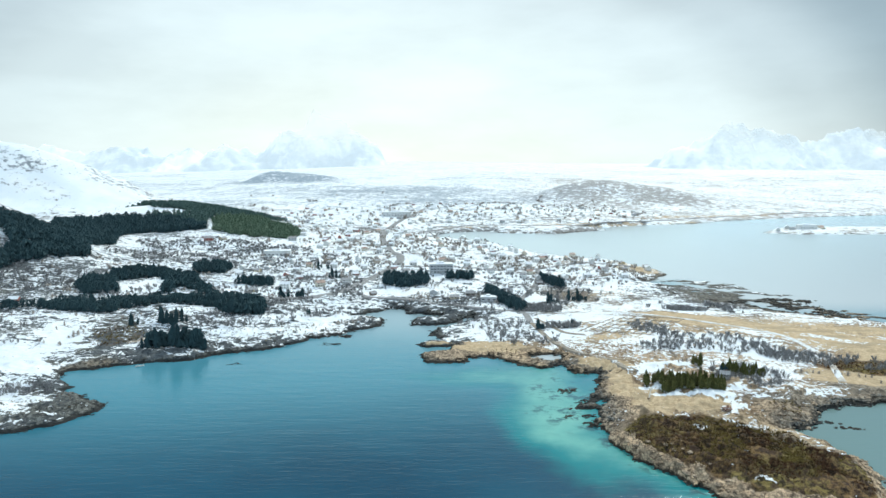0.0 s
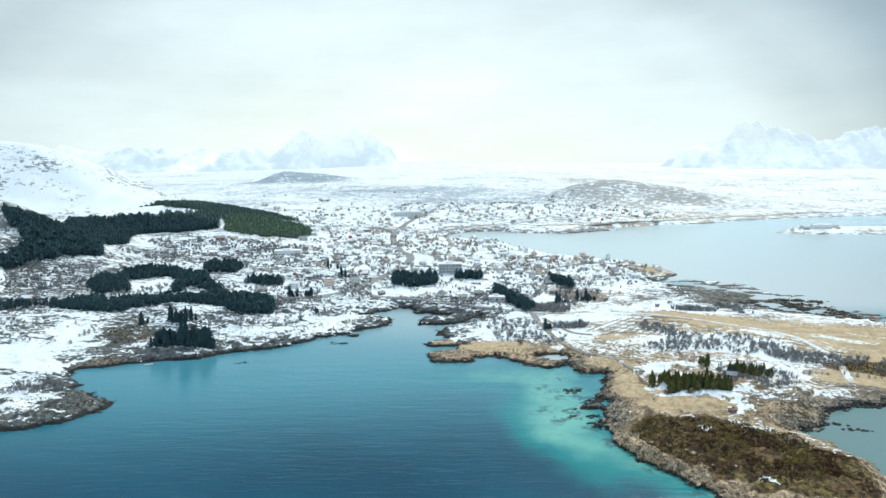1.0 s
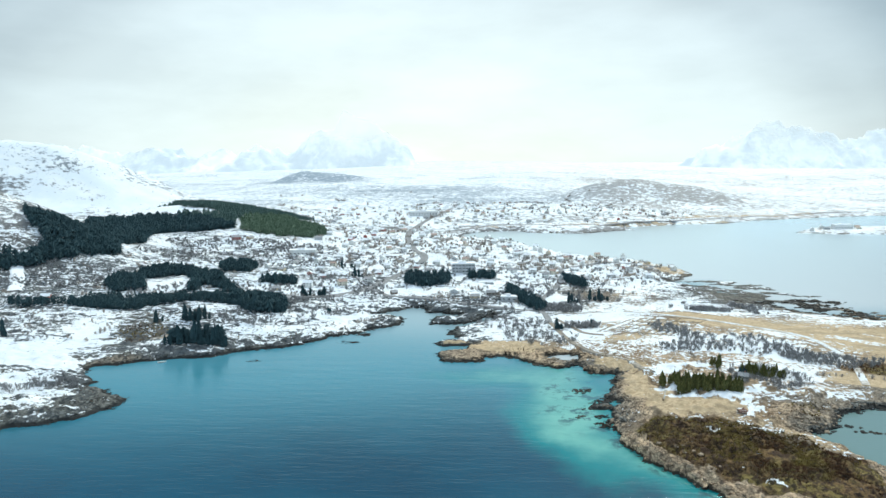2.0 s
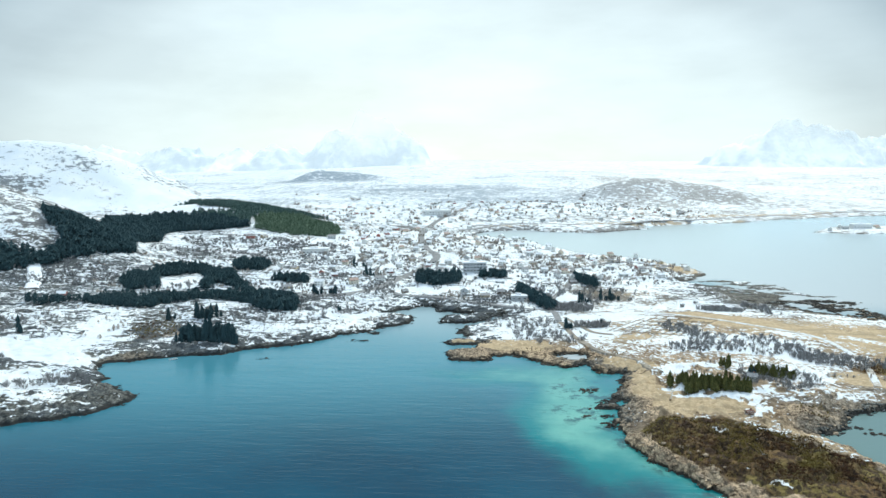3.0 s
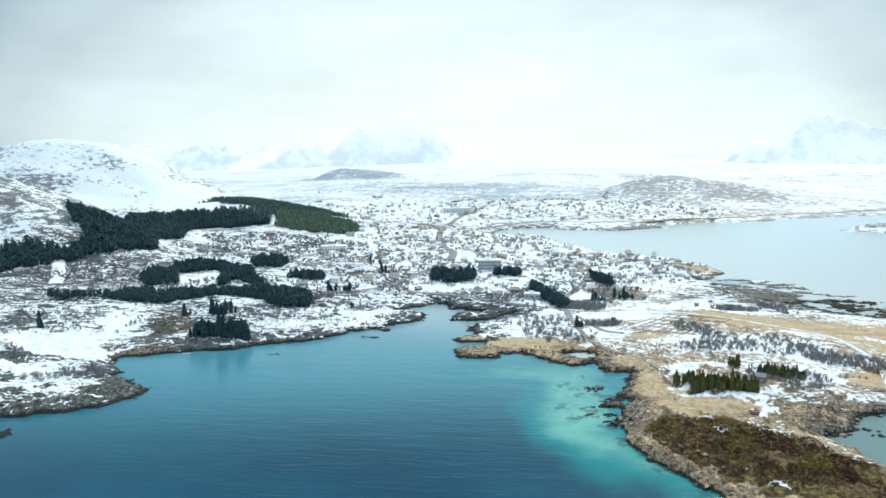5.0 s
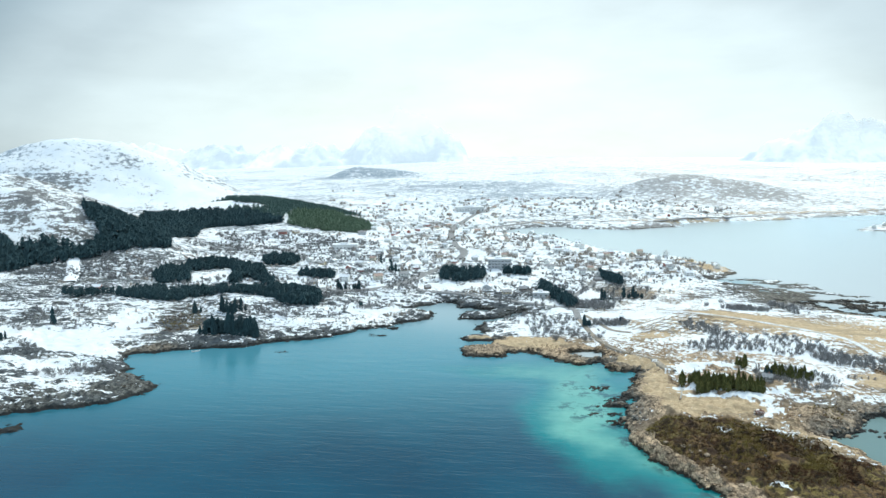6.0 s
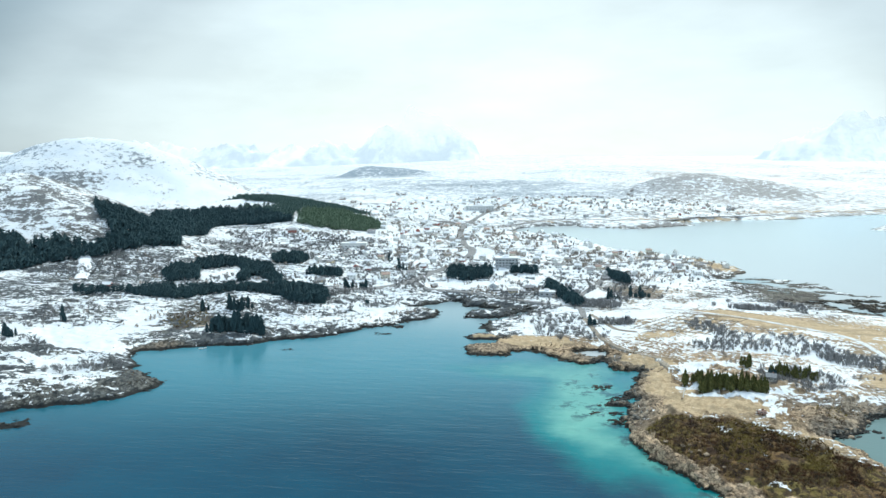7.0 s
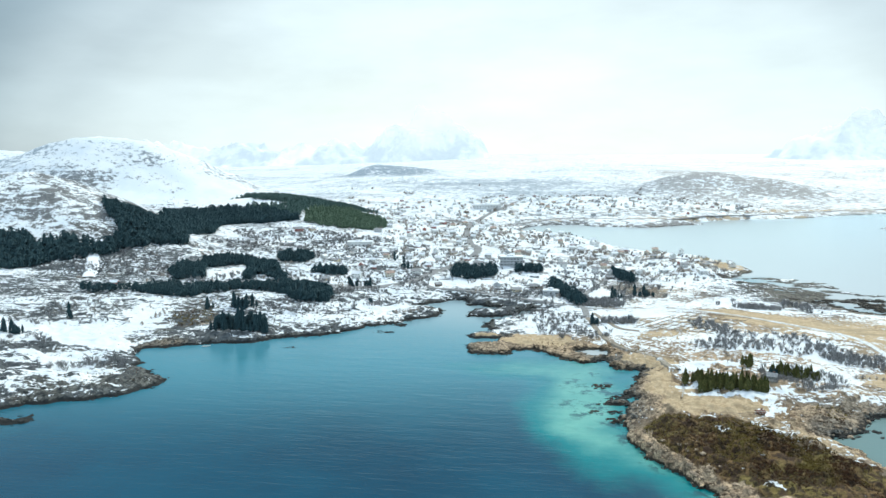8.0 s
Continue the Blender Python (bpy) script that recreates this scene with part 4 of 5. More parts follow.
wood("hazy blue-green spruce plantation on a low rise", [[(-366, 1040), (-380, 1120), (-330, 1200), (-280, 1250), (-450, 1320), (-630, 1370), (-640, 1290), (-500, 1180), (-470, 1090), (-410, 1060)]], 4.6, 10, M_FAR_SPRUCE, 42, ((-462, 1122, 46, 24), (-330, 1165, 22, 8)))
wood("dark narrow spruce row on a snowy slope", [[(37, 616), (46, 620), (69, 555), (61, 549)]], 2.8, 9.5, M_SPRUCE, 37, (), 2.5)
wood("dark spruce row among village gardens", [[(100, 704), (108, 706), (119, 658), (111, 654)]], 3.0, 10, M_SPRUCE, 38, (), 2.5)
wood("small dark spruce clump in a snowfield", [[(-202, 653), (-170, 647), (-165, 662), (-198, 671)]], 3.2, 10, M_SPRUCE, 39, (), 4.0)
wood("scattered dark spruces below a cleared strip", [[(-376, 533), (-336, 531), (-334, 545), (-372, 547)]], 4.2, 8, M_SPRUCE, 40, (), 5.0)


# branches lightened, the haze over the town put into their colour
M_GARDEN = needle_material("hazy_garden_branches", (0.27, 0.235, 0.205), (0.48, 0.43, 0.385))


def town_trees():
    """Dark garden trees and hedges strewn between the houses, too many to count."""
    rng = random.Random(77)
    kinds = [conifer_arrays(rng, 1.0, 0.34 + 0.05 * k, 4, 6) for k in range(5)]
    all_p, all_t, base = [], [], 0
    for x0, x1, y0, y1, count, h0 in ((-150, 40, 690, 1100, 56, 6.0), (40, 230, 650, 880, 44, 4.5), (-260, 60, 950, 1220, 40, 6.5), (-330, -200, 420, 520, 24, 3.0), (-100, -40, 500, 570, 10, 4), (-150, 500, 1380, 2000, 120, 7), (-60, 60, 580, 640, 26, 3.5),
                                      (-420, -150, 560, 760, 60, 4), (140, 240, 360, 420, 12, 3), (-700, -100, 1300, 2200, 40, 8)):
        k = 0
        while k < count:
            gx, gy = rng.uniform(x0, x1), rng.uniform(y0, y1)
            row, turn = rng.choice((1, 1, 1, 2, 3, 5)), rng.uniform(0, 6.28)
            k += 1
            for j in range(row):
                x, y = gx + j * 3.2 * math.cos(turn), gy + j * 3.2 * math.sin(turn)
                if float(on_grid(GD, np.array([x]), np.array([y]))[0]) < 9:
                    continue
                pts, tris = kinds[rng.randrange(5)]
                h = h0 * rng.uniform(0.5, 1.25)
                q = np.stack([pts[:, 0] * h + x, pts[:, 1] * h + y, pts[:, 2] * h * 1.05 - 0.1 * h + ground_z(x, y)], -1)
                all_p.append(q), all_t.append(tris + base)
                base += len(pts)
    return tagged(raw_mesh("garden_trees", np.concatenate(all_p), np.concatenate(all_t), M_GARDEN), "grey-green garden trees strewn among snowy plots", "trees", kind="stuff")


town_trees()


# ---- bare birches and scrub ----
def scrub(name, label, spots, material, blades, height, seed, tall=1.0, gaps=-0.22):
    """Clumps of thin upright twigs. spots: x, y, half width, half depth, turn, how many."""
    rng = np.random.RandomState(seed)
    P = []
    for cx, cy, rx, ry, turn, count in spots:
        r, a = np.sqrt(rng.rand(count)), rng.rand(count) * 6.283
        u, v = r * np.cos(a) * rx, r * np.sin(a) * ry
        c, s = math.cos(radians(turn)), math.sin(radians(turn))
        P.append(np.stack([cx + u * c - v * s, cy + u * s + v * c], -1))
    P = np.concatenate(P)
    P = P[on_grid(GD, P[:, 0], P[:, 1]) > 6]
    P = P[fbm(P[:, 0], P[:, 1], 18, 3, seed) > gaps]
    z = on_grid(GZ, P[:, 0], P[:, 1])
    n = len(P)
    h = height * (0.5 + rng.rand(n) * 0.9)
    idx = np.repeat(np.arange(n), blades)
    m = len(idx)
    a, lean, hh = rng.rand(m) * 6.283, 0.15 + rng.rand(m) * 0.55, h[idx] * (0.55 + 0.5 * rng.rand(m))
    bx, by = P[idx, 0] + rng.randn(m) * 0.12 * h[idx] * tall, P[idx, 1] + rng.randn(m) * 0.12 * h[idx] * tall
    tx, ty = bx + np.cos(a) * lean * hh, by + np.sin(a) * lean * hh
    w = (0.032 * hh + 0.02) * np.clip(np.hypot(P[idx, 0], P[idx, 1]) / 380, 1.0, 2.4)
    b = rng.rand(m) * 6.283
    zz = z[idx]
    v0 = np.stack([bx, by, zz - 0.2], -1)
    v1 = np.stack([(bx + tx) / 2 + np.cos(b) * w * 1.5, (by + ty) / 2 + np.sin(b) * w * 1.5, zz + hh * 0.55], -1)
    v2 = np.stack([(bx + tx) / 2 - np.cos(b) * w * 1.5, (by + ty) / 2 - np.sin(b) * w * 1.5, zz + hh * 0.62], -1)
    v3 = np.stack([tx, ty, zz + hh], -1)
    verts = np.stack([v0, v1, v2, v3], 1).reshape(-1, 3)
    k = np.arange(m) * 4
    tris = np.concatenate([np.stack([k, k + 1, k + 2], -1), np.stack([k + 1, k + 3, k + 2], -1)])
    return tagged(raw_mesh(name, verts, tris, material), label, "scrub", kind="stuff")


scrub("birch_scrub", "leafless grey-brown birch scrub in snow", [(150, 484, 10, 26, 25, 110), (176, 446, 36, 26, -10, 190), (206, 424, 10, 18, 20, 90), (150, 440, 22, 12, -10, 80), (-330, 440, 50, 18, 0, 80), (-225, 350, 26, 9, 30, 110), (-195, 366, 22, 7, 20, 90),
      (-310, 380, 30, 14, 0, 120), (-150, 500, 40, 20, 0, 100), (-190, 600, 120, 50, 0, 520), (-110, 560, 40, 40, 0, 130), (-400, 640, 90, 46, 0, 520), (-250, 840, 170, 70, 0, 1000), (50, 590, 60, 50, 0, 380), (-60, 720, 120, 90, 0, 330),
      (110, 760, 110, 110, 0, 260), (38, 503, 30, 22, 0, 100), (56, 470, 26, 26, 0, 110), (88, 500, 16, 8, 0, 90), (78, 560, 24, 14, 0, 240), (170, 370, 22, 20, 0, 170), (232, 402, 40, 14, -20, 260), (-60, 1000, 160, 140, 0, 300),
      (-330, 480, 40, 25, 0, 70), (195, 560, 24, 7, -20, 200), (-110, 640, 50, 40, 0, 160), (225, 570, 40, 20, -30, 260), (100, 640, 60, 60, 0, 220), (-300, 930, 120, 40, 0, 700)], M_TWIG, 14, 3.0, 3)
scrub("garden_scrub", "brown leafless garden trees among village plots", [(-60, 870, 170, 160, 0, 230), (140, 790, 110, 100, 0, 220), (-90, 1090, 170, 140, 0, 260), (170, 1560, 340, 190, 10, 460), (-230, 1400, 220, 200, 0, 200)],
      M_GARDEN, 10, 4.6, 12, 1.6, -0.05)
scrub("heather", "brown heather and low juniper on the rocks", [(109, 274, 32, 25, -35, 2500), (128, 262, 27, 17, -28, 1500), (144, 252, 20, 9, -12, 700), (142, 242, 30, 9, -10, 600), (140, 272, 5, 16, 40, 260), (-205, 330, 34, 26, 20, 120), (-226, 462, 18, 22, 20, 420), (180, 318, 22, 12, 0, 400), (260, 384, 44, 14, -20, 700),
      (-130, 470, 60, 22, 25, 220), (60, 425, 40, 14, 0, 250)], M_SHRUB, 7, 0.95, 4, 2.0, -0.30)


# ---- shore rocks ----
def boulders():
    """Loose blocks along the tide line."""
    rng = np.random.RandomState(9)
    bm = bmesh.new()
    bmesh.ops.create_icosphere(bm, subdivisions=1, radius=1.0)
    base_v, base_f = np.array([v.co[:] for v in bm.verts]), np.array([[v.index for v in f.verts] for f in bm.faces])
    bm.free()
    X, Y = rng.uniform(-330, 330, 260000), rng.uniform(215, 620, 260000)
    d = on_grid(GD, X, Y)
    edge = (d > -1.6) & (d < 5)
    keep = edge & (fbm(X, Y, 20, 3, 33) > -0.35)
    X, Y, d = X[keep][:5200], Y[keep][:5200], d[keep][:5200]
    n = len(X)
    size = ((0.35 + 1.15 * rng.rand(n) ** 3) * (0.55 + 0.45 * smooth(X, -40, 40)))[:, None, None] * np.clip(np.hypot(X, Y) / 380, 0.8, 1.5)[:, None, None]
    shape = base_v[None] * (1 + 0.9 * (rng.rand(n, len(base_v), 1) - 0.5)) * size * np.array([1.7, 0.9, 0.5])
    a = 0.6 + 0.5 * rng.randn(n)
    c, s = np.cos(a)[:, None], np.sin(a)[:, None]
    pts = np.stack([shape[..., 0] * c - shape[..., 1] * s + X[:, None], shape[..., 0] * s + shape[..., 1] * c + Y[:, None], shape[..., 2] + np.maximum(on_grid(GZ, X, Y), -0.1)[:, None]], -1)
    tris = base_f[None] + (np.arange(n) * len(base_v))[:, None, None]
    z = pts[..., 2].reshape(-1)
    xs = pts[..., 0].reshape(-1)
    ys = pts[..., 1].reshape(-1)
    west = np.maximum(1 - smooth(xs - 110 * smooth(ys, 436, 476), -60, 40) * (1 - 0.6 * smooth(ys, 480, 620)), dark_rock(xs, ys))
    cov = np.stack([np.full(z.shape, 0.2), z * 0, z * 0 + 1], -1)
    ext = np.stack([z * 0, np.clip(z / 10, 0, 1), west], -1)
    return tagged(raw_mesh("shore_rocks", pts.reshape(-1, 3), tris.reshape(-1, 3), M_GROUND, {"cover": cov, "extra": ext}), "loose weathered boulders along the tide line", "rocks", kind="stuff")


boulders()


def boulder_kind(seed):
    bm = bmesh.new()
    bmesh.ops.create_icosphere(bm, subdivisions=2, radius=1.0)
    for v in bm.verts:
        n = noise.noise(v.co * 1.3 + Vector((seed * 3.1, 0, 0))) * 0.55 + noise.noise(v.co * 3.0 + Vector((seed, 5, 0))) * 0.2
        v.co = Vector((v.co.x * 1.3, v.co.y, v.co.z * 0.62)) * (1 + n)
    return mesh_of("boulder", bm, M_BOULDER)


def boulder_material():
    m = Mat("weathered_granite")
    c = m.mix(m.step(m.noise(0.9, 6, 0.65), 0.36, 0.62), (0.17, 0.128, 0.092), (0.54, 0.42, 0.30))
    c = m.mix(m.math("MULTIPLY", m.rand(), 0.4), c, (0.12, 0.095, 0.072))
    m.bump(m.noise(1.6, 6), 0.6, 0.4)
    return m.done(c, 0.9, 0, 0.2)


M_BOULDER = boulder_material()


def big_boulders():
    """The larger blocks that stand out singly on the rocky shore."""
    rng = np.random.RandomState(21)
    kinds = [boulder_kind(k) for k in range(6)]
    X, Y = rng.uniform(66, 190, 9000), rng.uniform(214, 345, 9000)
    d = on_grid(GD, X, Y)
    keep = np.nonzero((d > -1.0) & (d < 11) & ((Y < 296) | (X > 110)))[0][:80]
    for k in keep:
        ob = new("boulder", kinds[k % 6])
        s = 0.6 + 0.9 * rng.rand() ** 2
        ob.matrix_basis = Matrix.Translation((X[k], Y[k], max(ground_z(X[k], Y[k]), 0) + 0.1 * s)) @ Matrix.Rotation(rng.rand() * 6.28, 4, "Z") @ Matrix.Diagonal((s, s, s * 0.9, 1))
        tagged(ob, "weathered tan granite boulder on the rocky shore", "boulder", "shore boulders")


big_boulders()


# ---- roads ----
def road_material(name, a, b, snow):
    m = Mat(name)
    c = m.mix(m.step(m.noise(0.5, 5), 0.35, 0.65), a, b)
    c = m.mix(m.step(m.math("ADD", m.noise(0.09, 6, 0.65), m.math("MULTIPLY", m.noise(0.9, 4), 0.3)), snow, snow + 0.06), c, (0.72, 0.74, 0.77))
    return m.done(c, 0.9, 0, 0.2)


M_ASPHALT = road_material("slushy_asphalt", (0.19, 0.19, 0.195), (0.33, 0.33, 0.33), 0.80)
M_GRAVEL = road_material("gravel_track", (0.22, 0.19, 0.155), (0.36, 0.315, 0.26), 0.74)


M_SNOWY_TRACK = road_material("snowy_track", (0.44, 0.40, 0.35), (0.62, 0.58, 0.53), 0.62)


def road(label, points, width, material, name="road"):
    """A ribbon with a low crown that follows the ground along a smooth line."""
    P = [Vector((*p, 0)) for p in points]
    P = [P[0] * 2 - P[1]] + P + [P[-1] * 2 - P[-2]]
    line = []
    for a, b, c, d in zip(P, P[1:], P[2:], P[3:]):
        n = max(2, int((c - b).length / 3))
        for k in range(n):
            t = k / n
            line.append(0.5 * (2 * b + (c - a) * t + (2 * a - 5 * b + 4 * c - d) * t * t + (3 * b - a - 3 * c + d) * t ** 3))
    bm, rows, heights = bmesh.new(), [], []
    for k, p in enumerate(line):
        q = (line[min(k + 1, len(line) - 1)] - line[max(k - 1, 0)]).normalized()
        side = Vector((-q.y, q.x, 0))
        heights.append(max(ground_z(p.x + side.x * w, p.y + side.y * w) for w in (-width / 2, 0, width / 2)))
        rows.append((p, side))
    for k, (p, side) in enumerate(rows):
        z = float(np.mean(heights[max(0, k - 3):k + 4])) + 0.25
        z = max(z, heights[k] + 0.1)
        rows[k] = [bm.verts.new((p.x + side.x * w, p.y + side.y * w, z + dz)) for w, dz in ((-width * 0.75, -1.2), (-width / 2, 0), (0, 0.08), (width / 2, 0), (width * 0.75, -1.2))]
    for r0, r1 in zip(rows, rows[1:]):
        for j in range(4):
            bm.faces.new((r0[j + 1], r0[j], r1[j], r1[j + 1]))
    return tagged(new(name, mesh_of(name, bm, material)), label, "road", kind="structure")


road("slushy two-lane road through the village", [(-215, 600), (-178, 594), (-153, 589), (-128, 598), (-106, 612), (-89, 649), (-76, 703), (-57, 783), (-55, 871), (-78, 960), (-104, 1180), (-90, 1400), (-40, 1600)], 8.5, M_ASPHALT)
road("grey side road round the head of the bay", [(-91, 645), (-74, 613), (-60, 598), (-36, 595), (-8, 576), (25, 562), (43, 552), (64, 545), (67, 508)], 4.5, M_ASPHALT)
road("gravel track along the shore meadows", [(67, 508), (74, 462), (79, 441), (93, 421), (103, 402), (106, 384), (111, 374)], 3.4, M_GRAVEL, "track")
road("pale farm track across dead grass", [(130, 545), (174, 520), (205, 494), (219, 480), (232, 460), (236, 430), (232, 400), (218, 360)], 3.6, M_SNOWY_TRACK, "track")
road("short lane between snowy plots", [(72, 524), (80, 501), (88, 481), (104, 474)], 3.0, M_GRAVEL, "track")
road("snowy lane between the garden plots", [(-66, 784), (0, 790), (60, 770), (110, 780), (170, 810), (225, 790)], 4.5, M_ASPHALT)
road("snowy lane up from the road", [(64, 540), (70, 600), (90, 660), (100, 720), (110, 780)], 4, M_ASPHALT)
road("distant shore road", [(-40, 1240), (60, 1360), (200, 1340), (330, 1420), (520, 1520), (760, 1660), (1000, 1760)], 8, M_ASPHALT)
road("cleared snowy strip up the slope", [(-404, 586), (-412, 602), (-430, 630), (-451, 660), (-462, 674)], 9.5, plain("packed_snow", (0.86, 0.88, 0.92), 0.06, 0.3), "track")


def beacon(x, y):
    """A white wooden sea mark: a leaning post with a cross board on a stone foot."""
    b = new("sea_mark")
    white = plain("white_paint", (0.80, 0.80, 0.78), 0.06, 2)
    bm = bmesh.new()
    box(bm, -0.22, 0.22, -0.16, 0.16, 0.5, 5.2)
    part("post", mesh_of("post", bm, white), b)
    bm = bmesh.new()
    box(bm, -0.9, 0.9, -0.2, -0.13, 4.4, 5.3)
    part("board", mesh_of("board", bm, white), b)
    bm = bmesh.new()
    box(bm, -0.7, 0.7, -0.7, 0.7, -0.8, 0.5)
    part("foot", mesh_of("foot", bm, M_BOULDER), b)
    b.matrix_basis = Matrix.Translation((x, y, ground_z(x, y) + 0.1)) @ Matrix.Rotation(radians(8), 4, "Y")
    return tagged(b, "white wooden post with a cross board on grass", "sea mark")


beacon(104, 334)


def rowing_boat(x, y, turn):
    """An open boat: a hull of bent strakes, two thwarts and a rail."""
    boat = new("rowing_boat")
    white = plain("white_boat_paint", (0.78, 0.78, 0.76), 0.08, 2, 0.5)
    bm, rings = bmesh.new(), []
    for k in range(9):
        u = k / 8 * 2 - 1
        w, keel = 0.95 * (1 - abs(u) ** 2.4) + 0.06, -0.35 + 0.25 * abs(u) ** 3
        top = 0.45 + 0.28 * u * u
        rings.append([bm.verts.new((u * 2.6, w * a, keel + (top - keel) * b)) for a, b in ((-1, 1), (-0.8, 0.4), (0, 0), (0.8, 0.4), (1, 1), (0.9, 1), (0.7, 0.45), (0, 0.12), (-0.7, 0.45), (-0.9, 1))])
    for r0, r1 in zip(rings, rings[1:]):
        for j in range(10):
            bm.faces.new((r0[j], r0[(j + 1) % 10], r1[(j + 1) % 10], r1[j]))
    bm.faces.new(rings[0])
    bm.faces.new(rings[-1][::-1])
    bmesh.ops.recalc_face_normals(bm, faces=bm.faces[:])
    part("hull", mesh_of("hull", bm, white), boat)
    for u in (-0.8, 0.7):
        bm = bmesh.new()
        box(bm, u - 0.14, u + 0.14, -0.78, 0.78, 0.24, 0.29)
        part("thwart", mesh_of("thwart", bm, M_BARK), boat)
    boat.matrix_basis = Matrix.Translation((x, y, 0.12)) @ Matrix.Rotation(radians(turn), 4, "Z")
    return tagged(boat, "small white open boat lying at the rocky shore", "boat")


rowing_boat(-187, 409, 35)


def field_banks():
    """Low turf banks between the drained plots of a snowy field."""
    bm = bmesh.new()
    lines = [(100 + 5.5 * k, 486 - 5.2 * k * 0.4, 0.70, 0.71, 46 + 5 * (k % 3)) for k in range(9)] + [(108 + 7 * k, 486 + 8 * k, 0.92, -0.38, 44) for k in range(6)]
    for x0, y0, dx, dy, length in lines:
        rows, n = [], int(length / 2)
        for k in range(n + 1):
            x, y = x0 + dx * 2 * k + 0.5 * noise.noise((x0, y0, k * 0.3)), y0 + dy * 2 * k
            z, w = ground_z(x, y), 0.25 + 0.2 * noise.noise((x * 0.2, y * 0.2, 4))
            rows.append([bm.verts.new((x - dy * a, y + dx * a, z + b)) for a, b in ((-w - 0.3, -0.3), (-w * 0.5, 0.26), (w * 0.5, 0.26), (w + 0.3, -0.3))])
        for r0, r1 in zip(rows, rows[1:]):
            for j in range(3):
                bm.faces.new((r0[j], r1[j], r1[j + 1], r0[j + 1]))
    me = mesh_of("turf_banks", bm, plain("dead_turf", (0.22, 0.18, 0.13), 0.35, 0.6, 0.9))
    return tagged(new("turf_banks", me), "brown turf banks between snowy drained plots", "field", kind="stuff")


field_banks()


# ---- houses ----
WALLS = {k: plain(k + "_boards", c, 0.12, 0.8, 0.75, 0.25) for k, c in (("white", (0.78, 0.78, 0.76)), ("red", (0.40, 0.15, 0.12)), ("ochre", (0.64, 0.53, 0.36)), ("grey", (0.50, 0.52, 0.54)), ("brown", (0.14, 0.085, 0.055)), ("cream", (0.74, 0.68, 0.56)), ("slate", (0.16, 0.175, 0.18)))}
M_SNOW_ROOF = plain("snowy_roof", (0.84, 0.86, 0.89), 0.10, 0.4, 0.8)
M_SLATE = plain("grey_tiles", (0.34, 0.34, 0.345), 0.3, 1.2, 0.7)
M_RUST_TILE = plain("rust_tiles", (0.44, 0.32, 0.27), 0.3, 1.2, 0.7)
M_TRIM, M_PLINTH = plain("white_trim", (0.80, 0.80, 0.79), 0.05, 2), plain("concrete", (0.46, 0.45, 0.43), 0.2, 1.5)
M_BRICK = plain("chimney_brick", (0.24, 0.13, 0.10), 0.25, 3)


def glass_material():
    m = Mat("window_glass")
    return m.done(m.mix(m.step(m.noise(0.4, 3), 0.4, 0.6), (0.02, 0.028, 0.035), (0.045, 0.055, 0.06)), 0.08, 0, 0.5)


M_GLASS = glass_material()


def window_data(w, h):
    bm = bmesh.new()
    for x0, x1, z0, z1 in ((-w / 2, w / 2, -h / 2, -h / 2 + 0.1), (-w / 2, w / 2, h / 2 - 0.1, h / 2), (-w / 2, -w / 2 + 0.1, -h / 2 + 0.1, h / 2 - 0.1), (w / 2 - 0.1, w / 2, -h / 2 + 0.1, h / 2 - 0.1), (-0.03, 0.03, -h / 2 + 0.1, h / 2 - 0.1)):
        box(bm, x0, x1, -0.08, 0.02, z0, z1)
    frame_me = mesh_of("window", bm, M_TRIM)
    bm = bmesh.new()
    box(bm, -w / 2 + 0.1, w / 2 - 0.1, -0.035, 0.0, -h / 2 + 0.1, h / 2 - 0.1)
    return frame_me, mesh_of("pane", bm, M_GLASS)


WINDOW, WIDE_WINDOW = window_data(1.2, 1.3), window_data(2.2, 1.4)


def gable_wall(L, W, H, rise):
    bm = bmesh.new()
    rings = [[bm.verts.new(p) for p in ((x, -W / 2, -0.6), (x, W / 2, -0.6), (x, W / 2, H), (x, 0, H + rise), (x, -W / 2, H))] for x in (-L / 2, L / 2)]
    bm.faces.new(rings[0][::-1])
    bm.faces.new(rings[1])
    for k in range(5):
        bm.faces.new((rings[0][k], rings[0][(k + 1) % 5], rings[1][(k + 1) % 5], rings[1][k]))
    bmesh.ops.recalc_face_normals(bm, faces=bm.faces[:])
    return bm


def gable_roof(L, W, H, rise, over=0.5, thick=0.28):
    bm = bmesh.new()
    slope = rise / (W / 2)
    prof = [(-W / 2 - over, H - over * slope), (0, H + rise), (W / 2 + over, H - over * slope)]
    rings = []
    for x in (-L / 2 - over, L / 2 + over):
        rings.append([bm.verts.new((x, y, z + 0.03)) for y, z in prof] + [bm.verts.new((x, y, z + thick)) for y, z in prof[::-1]])
    bm.faces.new(rings[0][::-1])
    bm.faces.new(rings[1])
    for k in range(6):
        bm.faces.new((rings[0][k], rings[0][(k + 1) % 6], rings[1][(k + 1) % 6], rings[1][k]))
    bmesh.ops.recalc_face_normals(bm, faces=bm.faces[:])
    return bm


